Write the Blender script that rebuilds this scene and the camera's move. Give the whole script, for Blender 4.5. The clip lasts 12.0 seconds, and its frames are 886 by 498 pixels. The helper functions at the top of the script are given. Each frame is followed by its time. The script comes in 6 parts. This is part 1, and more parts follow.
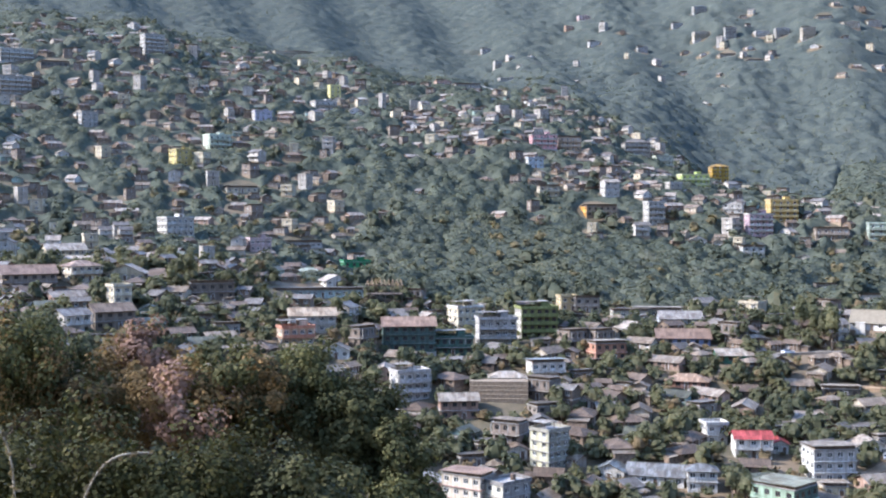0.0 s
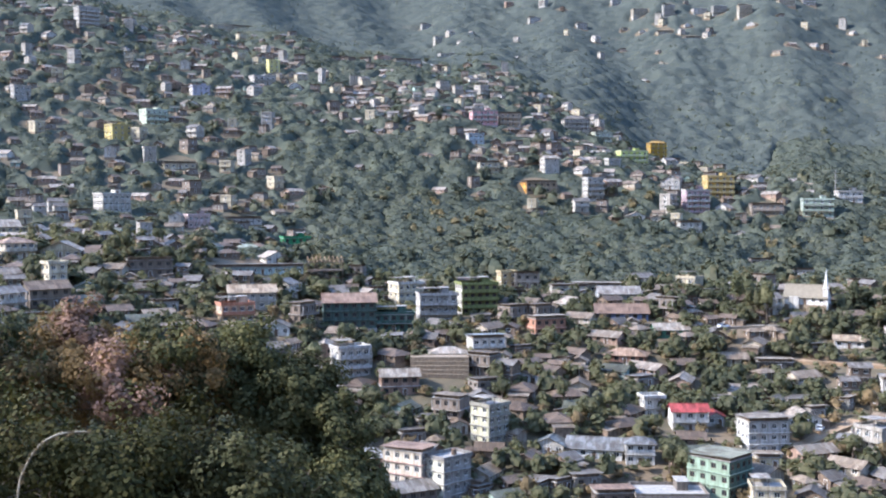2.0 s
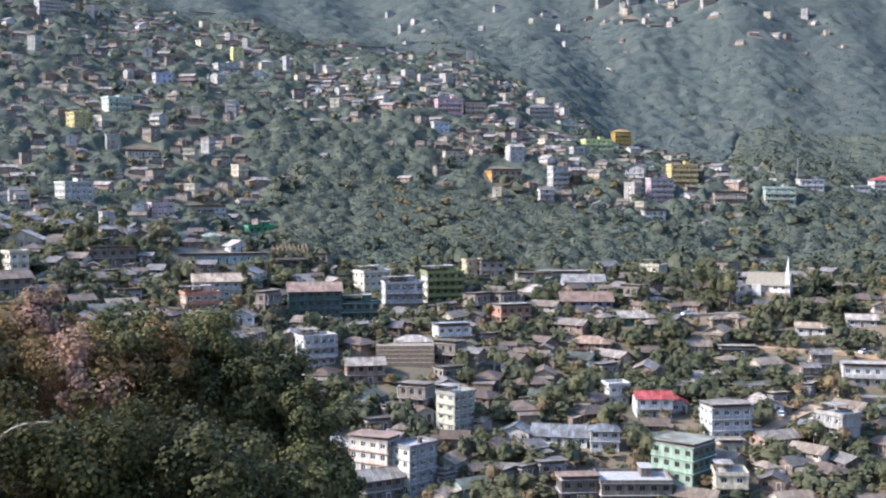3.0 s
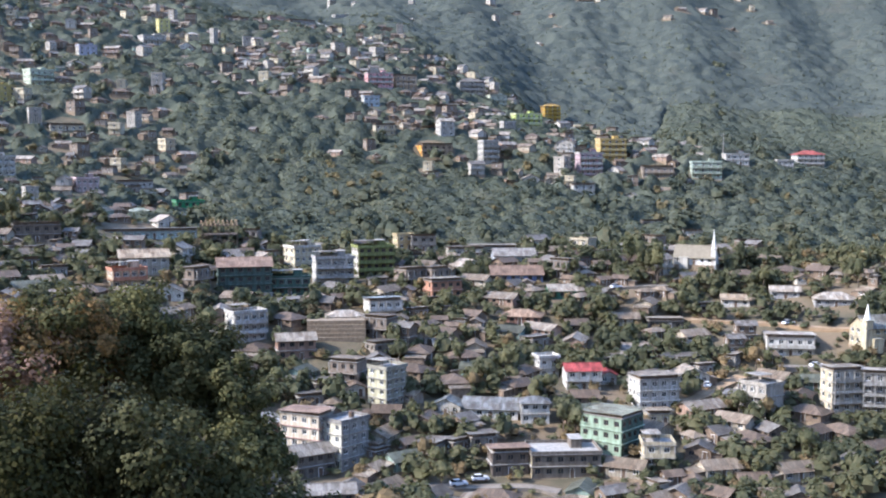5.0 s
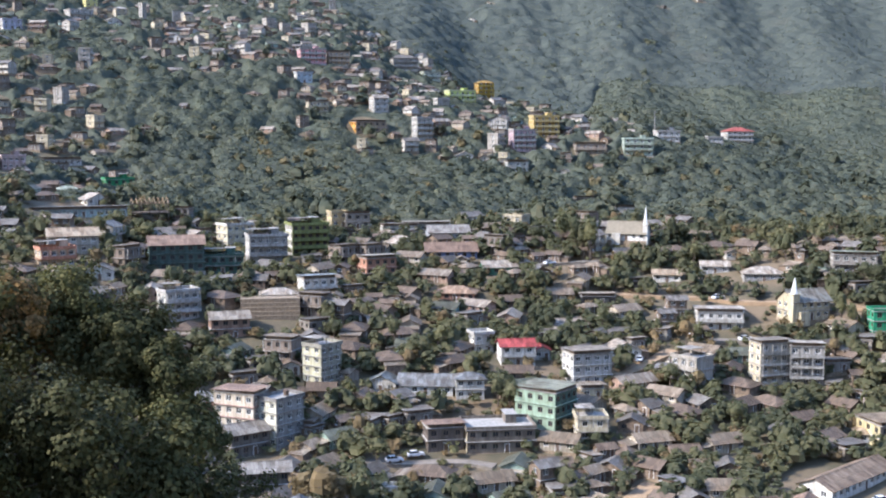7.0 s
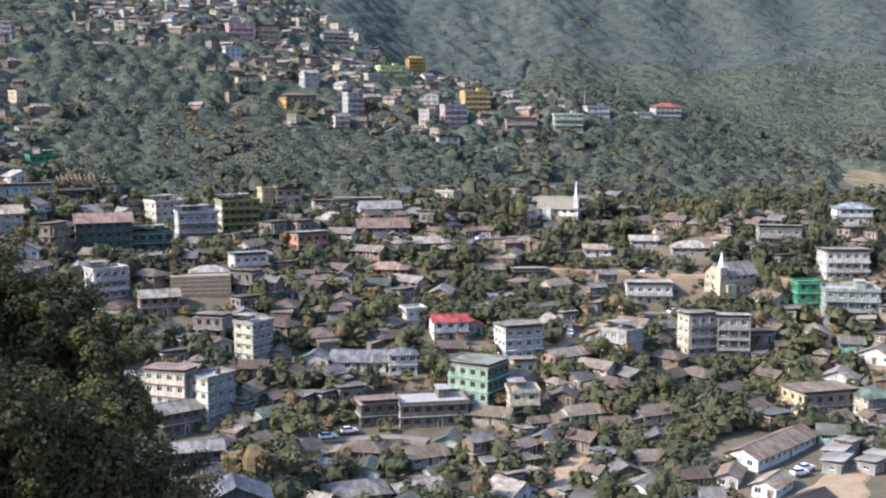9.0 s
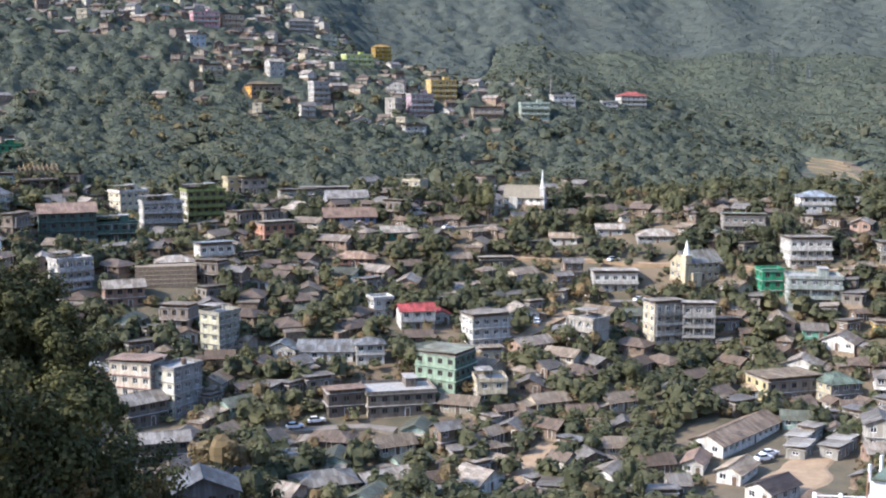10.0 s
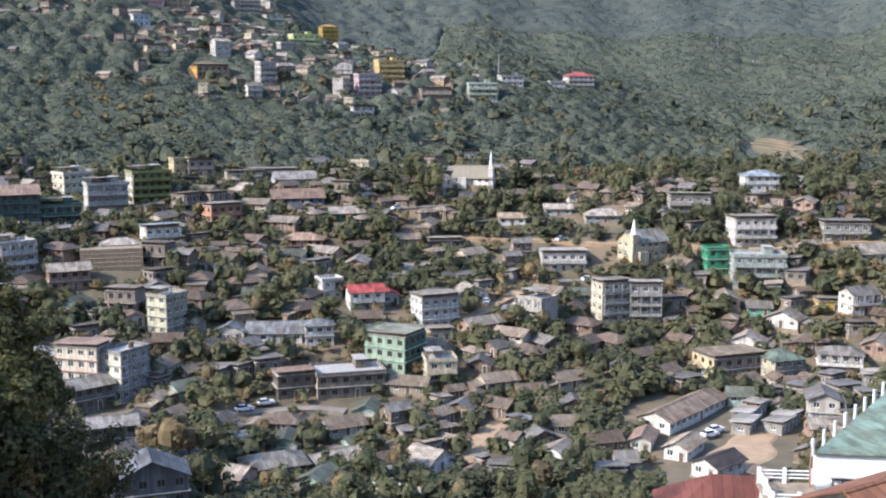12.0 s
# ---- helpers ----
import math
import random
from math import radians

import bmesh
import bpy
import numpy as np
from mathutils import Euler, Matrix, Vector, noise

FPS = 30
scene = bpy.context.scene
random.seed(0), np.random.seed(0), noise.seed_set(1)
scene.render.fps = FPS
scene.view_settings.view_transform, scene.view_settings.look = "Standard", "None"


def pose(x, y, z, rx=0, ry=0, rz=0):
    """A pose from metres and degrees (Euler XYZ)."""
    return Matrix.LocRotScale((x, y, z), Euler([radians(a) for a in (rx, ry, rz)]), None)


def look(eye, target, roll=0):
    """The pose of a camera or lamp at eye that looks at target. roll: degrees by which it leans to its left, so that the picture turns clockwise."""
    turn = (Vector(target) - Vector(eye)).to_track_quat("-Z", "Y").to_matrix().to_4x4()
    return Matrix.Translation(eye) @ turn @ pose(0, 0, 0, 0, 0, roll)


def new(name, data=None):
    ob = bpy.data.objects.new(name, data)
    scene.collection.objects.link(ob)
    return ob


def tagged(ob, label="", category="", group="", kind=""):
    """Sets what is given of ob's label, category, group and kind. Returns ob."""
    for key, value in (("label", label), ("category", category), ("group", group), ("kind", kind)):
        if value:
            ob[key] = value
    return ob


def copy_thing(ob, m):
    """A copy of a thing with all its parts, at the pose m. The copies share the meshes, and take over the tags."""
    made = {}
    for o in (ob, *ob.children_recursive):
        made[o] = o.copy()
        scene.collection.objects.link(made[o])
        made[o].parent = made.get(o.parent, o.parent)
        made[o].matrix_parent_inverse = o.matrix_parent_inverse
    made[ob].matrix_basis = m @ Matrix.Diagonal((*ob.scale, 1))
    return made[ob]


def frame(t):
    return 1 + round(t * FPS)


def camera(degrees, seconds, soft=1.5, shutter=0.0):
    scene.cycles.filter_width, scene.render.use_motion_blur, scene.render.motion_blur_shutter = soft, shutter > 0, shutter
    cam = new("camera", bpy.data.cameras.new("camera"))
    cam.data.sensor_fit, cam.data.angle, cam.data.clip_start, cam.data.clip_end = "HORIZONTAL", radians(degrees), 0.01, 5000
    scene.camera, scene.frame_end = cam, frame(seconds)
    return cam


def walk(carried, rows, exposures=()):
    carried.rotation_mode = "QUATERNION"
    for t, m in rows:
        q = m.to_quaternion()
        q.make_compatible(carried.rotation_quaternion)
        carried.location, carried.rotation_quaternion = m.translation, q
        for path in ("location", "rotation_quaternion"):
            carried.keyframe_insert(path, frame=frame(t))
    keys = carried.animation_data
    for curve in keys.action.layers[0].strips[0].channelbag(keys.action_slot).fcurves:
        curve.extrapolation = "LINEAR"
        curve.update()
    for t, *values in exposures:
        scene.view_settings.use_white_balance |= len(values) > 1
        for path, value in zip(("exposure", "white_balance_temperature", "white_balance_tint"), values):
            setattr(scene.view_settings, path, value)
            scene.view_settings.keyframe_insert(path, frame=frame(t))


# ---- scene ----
# ---- camera: a tripod head that pans right and tilts down; it never leaves its spot ----
EXPOSURE = 1.7
cam = camera(41.99, 12.0, soft=2.1)
PAN = [
    (0.0, 0.0, -1.63), (0.5, 0.562, -1.911), (1.0, 1.254, -2.217), (1.5, 2.036, -2.51),
    (2.0, 2.95, -2.815), (2.5, 3.745, -3.085), (3.0, 4.667, -3.383), (5.0, 8.104, -4.656),
    (5.5, 8.876, -4.93), (6.0, 9.722, -5.181), (6.5, 10.532, -5.512), (7.0, 11.37, -5.799),
    (9.0, 14.762, -6.995), (9.5, 15.615, -7.246), (10.0, 16.421, -7.537), (10.5, 17.047, -7.789),
    (11.0, 17.757, -8.01), (11.5, 18.37, -8.206), (12.0, 18.975, -8.498),
]
walk(cam, [(t, pose(0, 0, 0, 90 + tilt, 0, -pan)) for t, pan, tilt in PAN],
     exposures=((0, EXPOSURE + 0.34, 5500, 14), (12, EXPOSURE + 0.05, 5800, 12)))

# ---- daylight: hazy winter sun low from the left, pale sky ----
SUN_AZ, SUN_EL = -93.0, 36.0  # degrees, clockwise from the first view's direction
world = bpy.data.worlds.new("hazy_sky")
scene.world = world
world.use_nodes = True
wt = world.node_tree
sky = wt.nodes.new("ShaderNodeTexSky")
sky.sky_type, sky.sun_disc = "NISHITA", False
sky.sun_elevation, sky.sun_rotation = radians(SUN_EL), radians(SUN_AZ)
sky.air_density, sky.dust_density, sky.ozone_density = 1.0, 1.0, 1.6
wt.nodes["Background"].inputs["Strength"].default_value = 0.15
wt.links.new(sky.outputs[0], wt.nodes["Background"].inputs["Color"])
sun = new("sun", bpy.data.lights.new("sun", "SUN"))
sun.data.energy, sun.data.angle, sun.data.color = 2.7, radians(5.0), (1.0, 0.88, 0.74)
sa, se = radians(SUN_AZ), radians(SUN_EL)
sun_dir = Vector((math.sin(sa) * math.cos(se), math.cos(sa) * math.cos(se), math.sin(se)))
sun.matrix_world = look(sun_dir * 900, (0, 0, 0))

# ---- lie of the land: heights below or above the eye, by distance, along five bearings ----
RINGS = [0, 40, 100, 180, 250, 300, 350, 420, 500, 560, 620, 700, 850, 950, 1150, 1350, 1700, 2600]
BEARINGS = [-40, -18, 2, 18, 33, 60]
PROFILES = [
    [-2.2, -14, -27, -34, -36, -33, -28, -18, -10, -2, 24, 58, 128, 165, 215, 300, 430, 620],
    [-2.2, -15, -31, -41, -41, -36, -29, -19, -10, -4, 20, 52, 118, 150, 190, 270, 400, 600],
    [-2.2, -17, -40, -68, -75, -61, -45, -37, -31, -12, 14, 45, 86, 108, 140, 222, 370, 580],
    [-2.2, -18, -44, -76, -78, -65, -56, -39, -37, -23, -1, 7, 20, 62, 152, 262, 420, 600],
    [-2.2, -18, -42, -71, -76, -71, -53, -36, -45, -41, -35, -22, 10, 36, 92, 172, 330, 540],
    [-2.2, -18, -42, -68, -72, -66, -52, -40, -44, -40, -30, -12, 25, 55, 115, 200, 360, 560],
]


def spline(x, knots, values):
    """A smooth curve through the knots, level with their trend."""
    k, v = np.asarray(knots, float), np.asarray(values, float)
    m = np.gradient(v, k, axis=0)
    i = np.clip(np.searchsorted(k, x, side="right") - 1, 0, len(k) - 2)
    h = k[i + 1] - k[i]
    t = np.clip((x - k[i]) / h, 0, 1)
    return ((2 * t**3 - 3 * t**2 + 1) * v[i] + (t**3 - 2 * t**2 + t) * h * m[i]
            + (-2 * t**3 + 3 * t**2) * v[i + 1] + (t**3 - t**2) * h * m[i + 1])


def height(x, y):
    """Ground height at a place."""
    x, y = np.atleast_1d(np.asarray(x, float)), np.atleast_1d(np.asarray(y, float))
    r, az = np.hypot(x, y), np.degrees(np.arctan2(x, y))
    rows = np.stack([spline(r, RINGS, p) for p in PROFILES], -1)
    b = np.asarray(BEARINGS, float)
    a = np.clip(az, b[0], b[-1])
    i = np.clip(np.searchsorted(b, a, side="right") - 1, 0, len(b) - 2)
    t = (a - b[i]) / (b[i + 1] - b[i])
    t = t * t * (3 - 2 * t)
    n = np.arange(len(r))
    z = rows[n, i] * (1 - t) + rows[n, i + 1] * t
    back = np.clip((np.abs(az - 8) - 70) / 70, 0, 1)  # the hillside behind the lookout climbs
    z = z * (1 - back) + (-2.2 + 0.32 * r) * back
    far = np.clip((r - 120) / 250, 0, 1)
    rough = (np.sin(x / 31 + 1.3 * np.sin(y / 47)) * np.sin(y / 37 + 0.9 * np.sin(x / 53)) * 2.2
             + np.sin(x / 11.3 + 2.1 * np.sin(y / 17)) * np.sin(y / 12.7 + 1.7) * 0.8)
    gully = np.clip((r - 650) / 500, 0, 1) * 9 * np.sin(az * 0.9 + r / 170) * np.sin(az * 0.37 + 1.0 + r / 410)
    return z + rough * far + gully

# ---- materials ----
MATS = {}


def node_mat(name):
    m = bpy.data.materials.new(name)
    m.use_nodes = True
    nt = m.node_tree
    return m, nt, nt.nodes["Principled BSDF"]


def tex_noise(nt, scale, detail=4.0, stretch=(1, 1, 1), local=False, rough=0.55):
    co = nt.nodes.new("ShaderNodeTexCoord" if local else "ShaderNodeNewGeometry")
    mp = nt.nodes.new("ShaderNodeMapping")
    mp.inputs["Scale"].default_value = stretch
    nt.links.new(co.outputs["Object" if local else "Position"], mp.inputs["Vector"])
    n = nt.nodes.new("ShaderNodeTexNoise")
    n.inputs["Scale"].default_value, n.inputs["Detail"].default_value = scale, detail
    n.inputs["Roughness"].default_value = rough
    nt.links.new(mp.outputs[0], n.inputs["Vector"])
    return n.outputs["Fac"]


def ramp(nt, fac, stops):
    r = nt.nodes.new("ShaderNodeValToRGB")
    while len(r.color_ramp.elements) < len(stops):
        r.color_ramp.elements.new(0.5)
    for e, (p, c) in zip(r.color_ramp.elements, stops):
        e.position, e.color = p, (*c, 1)
    nt.links.new(fac, r.inputs["Fac"])
    return r.outputs["Color"]


def blend(nt, fac, a, b, mode="MIX"):
    m = nt.nodes.new("ShaderNodeMix")
    m.data_type, m.blend_type = "RGBA", mode
    for socket, v in ((m.inputs[0], fac), (m.inputs[6], a), (m.inputs[7], b)):
        if isinstance(v, (int, float)):
            socket.default_value = v
        elif isinstance(v, tuple):
            socket.default_value = (*v, 1)
        else:
            nt.links.new(v, socket)
    return m.outputs[2]


def bump(nt, bsdf, fac, strength, distance):
    b = nt.nodes.new("ShaderNodeBump")
    b.inputs["Strength"].default_value, b.inputs["Distance"].default_value = strength, distance
    nt.links.new(fac, b.inputs["Height"])
    nt.links.new(b.outputs[0], bsdf.inputs["Normal"])


def random_of(nt, island=False):
    n = nt.nodes.new("ShaderNodeNewGeometry" if island else "ShaderNodeObjectInfo")
    return n.outputs["Random Per Island" if island else "Random"]


def scaled(c, k):
    return tuple(min(1.0, v * k) for v in c)


def plaster(colour):
    """Painted plaster with rain streaks, grime and an uneven coat."""
    key = ("plaster", colour)
    if key not in MATS:
        m, nt, b = node_mat("painted_plaster")
        big = tex_noise(nt, 0.35, 3, local=True)
        coat = ramp(nt, big, [(0.3, scaled(colour, 0.78)), (0.7, scaled(colour, 1.06))])
        streak = ramp(nt, tex_noise(nt, 1.6, 5, (1, 1, 0.12), True), [(0.42, (0.5, 0.47, 0.42)), (0.62, (1, 1, 1))])
        col = blend(nt, 0.75, coat, streak, "MULTIPLY")
        age = ramp(nt, random_of(nt), [(0.0, (0.64, 0.62, 0.58)), (1.0, (0.94, 0.92, 0.89))])
        col = blend(nt, 1.0, col, age, "MULTIPLY")
        nt.links.new(col, b.inputs["Base Color"])
        b.inputs["Roughness"].default_value = 0.82
        bump(nt, b, tex_noise(nt, 7, 4, local=True), 0.25, 0.03)
        MATS[key] = m
    return MATS[key]


def tin(colour, rust=0.35):
    """Corrugated roofing sheets, each weathered differently, with rust."""
    key = ("tin", colour, rust)
    if key not in MATS:
        colour = scaled(colour, 0.7)
        m, nt, b = node_mat("corrugated_sheet")
        co = nt.nodes.new("ShaderNodeTexCoord")
        br = nt.nodes.new("ShaderNodeTexBrick")
        br.inputs["Scale"].default_value = 1.0
        br.inputs["Brick Width"].default_value, br.inputs["Row Height"].default_value = 0.85, 2.3
        br.inputs["Mortar Size"].default_value = 0.03
        br.inputs["Color1"].default_value = (*scaled(colour, 0.72), 1)
        br.inputs["Color2"].default_value = (*scaled(colour, 1.2), 1)
        br.inputs["Mortar"].default_value = (*scaled(colour, 0.45), 1)
        nt.links.new(co.outputs["Object"], br.inputs["Vector"])
        patch = ramp(nt, tex_noise(nt, 0.55, 5, (1, 0.5, 1), True), [(0.44 - rust * 0.3, (0.42, 0.33, 0.25)), (0.66 - rust * 0.2, (1, 1, 1))])
        col = blend(nt, 0.8, br.outputs["Color"], patch, "MULTIPLY")
        age = ramp(nt, random_of(nt), [(0.0, (0.62, 0.55, 0.46)), (1.0, (1.08, 1.0, 0.9))])
        nt.links.new(blend(nt, 1.0, col, age, "MULTIPLY"), b.inputs["Base Color"])
        b.inputs["Roughness"].default_value, b.inputs["Specular IOR Level"].default_value = 0.6, 0.3
        w = nt.nodes.new("ShaderNodeTexWave")
        w.inputs["Scale"].default_value = 2.2
        nt.links.new(co.outputs["Object"], w.inputs["Vector"])
        bump(nt, b, w.outputs["Fac"], 0.5, 0.03)
        MATS[key] = m
    return MATS[key]


def surface(name, c1, c2, scale, rough=0.9, c3=None, scale2=None, metal=0.0, local=False, relief=0.05):
    """A rough surface of two or three colours mixed at two scales."""
    if name not in MATS:
        m, nt, b = node_mat(name)
        col = ramp(nt, tex_noise(nt, scale, 6, local=local, rough=0.65), [(0.36, c1), (0.66, c2)])
        if c3:
            f = ramp(nt, tex_noise(nt, scale2 or scale * 0.13, 5, local=local), [(0.46, (0, 0, 0)), (0.6, (1, 1, 1))])
            col = blend(nt, f, col, c3)
        nt.links.new(col, b.inputs["Base Color"])
        b.inputs["Roughness"].default_value, b.inputs["Metallic"].default_value = rough, metal
        bump(nt, b, tex_noise(nt, scale * 3, 4, local=local), 0.5, relief)
        MATS[name] = m
    return MATS[name]


def leaves(name, c1, c2, c3, rough=0.75, spec=0.08, thin=0.7):
    """Foliage: every leaf clump takes its own shade, and a leaf lets through about as much light as it throws back."""
    if name not in MATS:
        m, nt, b = node_mat(name)
        col = ramp(nt, random_of(nt, True), [(0.0, c1), (0.55, c2), (1.0, c3)])
        tone = ramp(nt, random_of(nt), [(0.0, (0.75, 0.72, 0.7)), (1.0, (1.2, 1.15, 1.05))])
        col = blend(nt, 1.0, col, tone, "MULTIPLY")
        stand = ramp(nt, tex_noise(nt, 0.035, 3), [(0.38, (0.72, 0.76, 0.74)), (0.64, (1.2, 1.14, 1.0))])
        col = blend(nt, 1.0, col, stand, "MULTIPLY")
        nt.links.new(col, b.inputs["Base Color"])
        b.inputs["Roughness"].default_value, b.inputs["Specular IOR Level"].default_value = rough, spec
        tr = nt.nodes.new("ShaderNodeBsdfTranslucent")
        nt.links.new(blend(nt, 1.0, col, (thin, thin, thin * 0.85), "MULTIPLY"), tr.inputs["Color"])
        both = nt.nodes.new("ShaderNodeAddShader")
        nt.links.new(b.outputs[0], both.inputs[0])
        nt.links.new(tr.outputs[0], both.inputs[1])
        nt.links.new(both.outputs[0], nt.nodes["Material Output"].inputs["Surface"])
        MATS[name] = m
    return MATS[name]


def glass():
    if "glass" not in MATS:
        m, nt, b = node_mat("window_glass")
        b.inputs["Base Color"].default_value = (0.025, 0.03, 0.035, 1)
        b.inputs["Roughness"].default_value = 0.12
        MATS["glass"] = m
    return MATS["glass"]


GROUND = surface("earth_and_scrub", (0.062, 0.055, 0.031), (0.104, 0.083, 0.049), 0.22, 0.95, (0.13, 0.096, 0.057), 0.05, relief=0.3)
DIRT = surface("packed_dirt", (0.22, 0.15, 0.088), (0.31, 0.22, 0.132), 0.35, 0.95, relief=0.05)
ASPHALT = surface("worn_road", (0.12, 0.105, 0.085), (0.21, 0.18, 0.145), 0.4, 0.9, relief=0.02)
CONCRETE = surface("raw_concrete", (0.2, 0.19, 0.17), (0.36, 0.34, 0.31), 0.9, 0.9, local=True, relief=0.02)
STONE = surface("stone_masonry", (0.15, 0.115, 0.075), (0.28, 0.215, 0.145), 1.6, 0.95, local=True, relief=0.12)
BRICK = surface("brick_wall", (0.2, 0.095, 0.06), (0.33, 0.18, 0.12), 1.4, 0.92, local=True)
TIMBER = surface("weathered_boards", (0.085, 0.06, 0.042), (0.2, 0.15, 0.105), 1.1, 0.9, local=True)
BARK = surface("bark", (0.05, 0.038, 0.027), (0.13, 0.1, 0.075), 2.5, 0.95, relief=0.05)
WHITE = surface("white_frame_paint", (0.6, 0.6, 0.57), (0.75, 0.75, 0.72), 2.0, 0.6, local=True, relief=0.005)
DARK = surface("dark_board_door", (0.07, 0.045, 0.03), (0.13, 0.09, 0.06), 2.0, 0.7, local=True, relief=0.005)
FIELD = surface("dry_terrace_grass", (0.15, 0.112, 0.06), (0.24, 0.175, 0.095), 0.3, 0.95, (0.1, 0.1, 0.05), 0.08)
LEAF_TOWN = leaves("town_foliage", (0.05, 0.056, 0.034), (0.068, 0.074, 0.047), (0.092, 0.092, 0.058), thin=1.0)
LEAF_OLIVE = leaves("olive_foliage", (0.08, 0.078, 0.046), (0.115, 0.105, 0.062), (0.16, 0.135, 0.084), thin=0.9)
# leaf colour darkened to paint in shade on the lower near trees
LEAF_SHADED = leaves("shade_darkened_foliage", (0.022, 0.024, 0.008), (0.038, 0.038, 0.013), (0.075, 0.066, 0.024), thin=0.4)
LEAF_DRY = leaves("dry_foliage", (0.08, 0.064, 0.04), (0.12, 0.094, 0.056), (0.165, 0.13, 0.08), thin=0.5)
# valley leaves are tinted bluer than the town's to stand in for haze
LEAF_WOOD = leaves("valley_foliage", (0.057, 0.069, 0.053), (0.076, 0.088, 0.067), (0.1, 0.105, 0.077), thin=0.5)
# far leaves are bluer still and low in contrast, a haze tint in the colour
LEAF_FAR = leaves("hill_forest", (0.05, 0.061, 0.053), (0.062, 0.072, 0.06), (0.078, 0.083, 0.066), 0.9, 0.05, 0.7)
LEAF_NEAR = leaves("dark_foliage", (0.036, 0.04, 0.018), (0.058, 0.061, 0.027), (0.1, 0.094, 0.044), thin=0.5)
LEAF_RUST = leaves("turning_foliage", (0.085, 0.058, 0.024), (0.135, 0.092, 0.042), (0.2, 0.135, 0.064), thin=0.5)
LEAF_PINK = leaves("pink_blossom", (0.12, 0.078, 0.062), (0.18, 0.116, 0.096), (0.25, 0.165, 0.14), thin=0.5)



def canopy_mat(name, c1, c2, c3, c4, relief):
    """Treetops seen from afar: each crown its own green, mottled leaf masses, browner stands here and there."""
    m, nt, b = node_mat(name)
    leafy = ramp(nt, tex_noise(nt, 0.42, 5, rough=0.75), [(0.36, c1), (0.62, c2)])
    crown = ramp(nt, tex_noise(nt, 0.11, 3), [(0.36, (1 - 0.36 * relief, 1 - 0.33 * relief, 1 - 0.3 * relief)), (0.64, (1 + 0.25 * relief, 1 + 0.2 * relief, 1 + 0.1 * relief))])
    col = blend(nt, 1.0, leafy, crown, "MULTIPLY")
    stand = ramp(nt, tex_noise(nt, 0.012, 4), [(0.42, (0, 0, 0)), (0.66, (1, 1, 1))])
    col = blend(nt, stand, col, blend(nt, 0.5, c3, leafy))
    thin = ramp(nt, tex_noise(nt, 0.03, 4, rough=0.6), [(0.6, (0, 0, 0)), (0.75, (0.7, 0.7, 0.7))])
    nt.links.new(blend(nt, thin, col, c4), b.inputs["Base Color"])
    b.inputs["Roughness"].default_value, b.inputs["Specular IOR Level"].default_value = 0.95, 0.05
    bump(nt, b, tex_noise(nt, 0.5, 5, rough=0.75), relief, 1.2 * relief)
    return m


# treetop greens shifted towards blue-grey, a light haze painted in
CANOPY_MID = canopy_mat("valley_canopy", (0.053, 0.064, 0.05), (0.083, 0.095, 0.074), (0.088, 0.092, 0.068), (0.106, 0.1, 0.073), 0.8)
# bluer and flatter than the valley canopy, with haze put into its colours
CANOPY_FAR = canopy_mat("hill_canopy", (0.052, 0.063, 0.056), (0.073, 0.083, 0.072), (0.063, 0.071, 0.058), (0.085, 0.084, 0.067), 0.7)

# ---- mesh helpers ----
rng = np.random.default_rng(7)


def mesh_from(name, verts, faces, mats, slots=None, smooth=False):
    me = bpy.data.meshes.new(name)
    me.from_pydata([tuple(v) for v in verts], [], faces)
    for m in mats:
        me.materials.append(m)
    if slots is not None:
        me.polygons.foreach_set("material_index", slots)
    if smooth:
        me.polygons.foreach_set("use_smooth", [True] * len(me.polygons))
    me.update()
    return me


def quads_mesh(name, v, mat):
    """A mesh of loose quads from an array (n, 4, 3)."""
    n = len(v)
    me = bpy.data.meshes.new(name)
    me.vertices.add(n * 4)
    me.vertices.foreach_set("co", np.asarray(v, np.float32).ravel())
    me.loops.add(n * 4)
    me.loops.foreach_set("vertex_index", np.arange(n * 4, dtype=np.int32))
    me.polygons.add(n)
    me.polygons.foreach_set("loop_start", np.arange(0, n * 4, 4, dtype=np.int32))
    me.materials.append(mat)
    me.update(calc_edges=True)
    return me


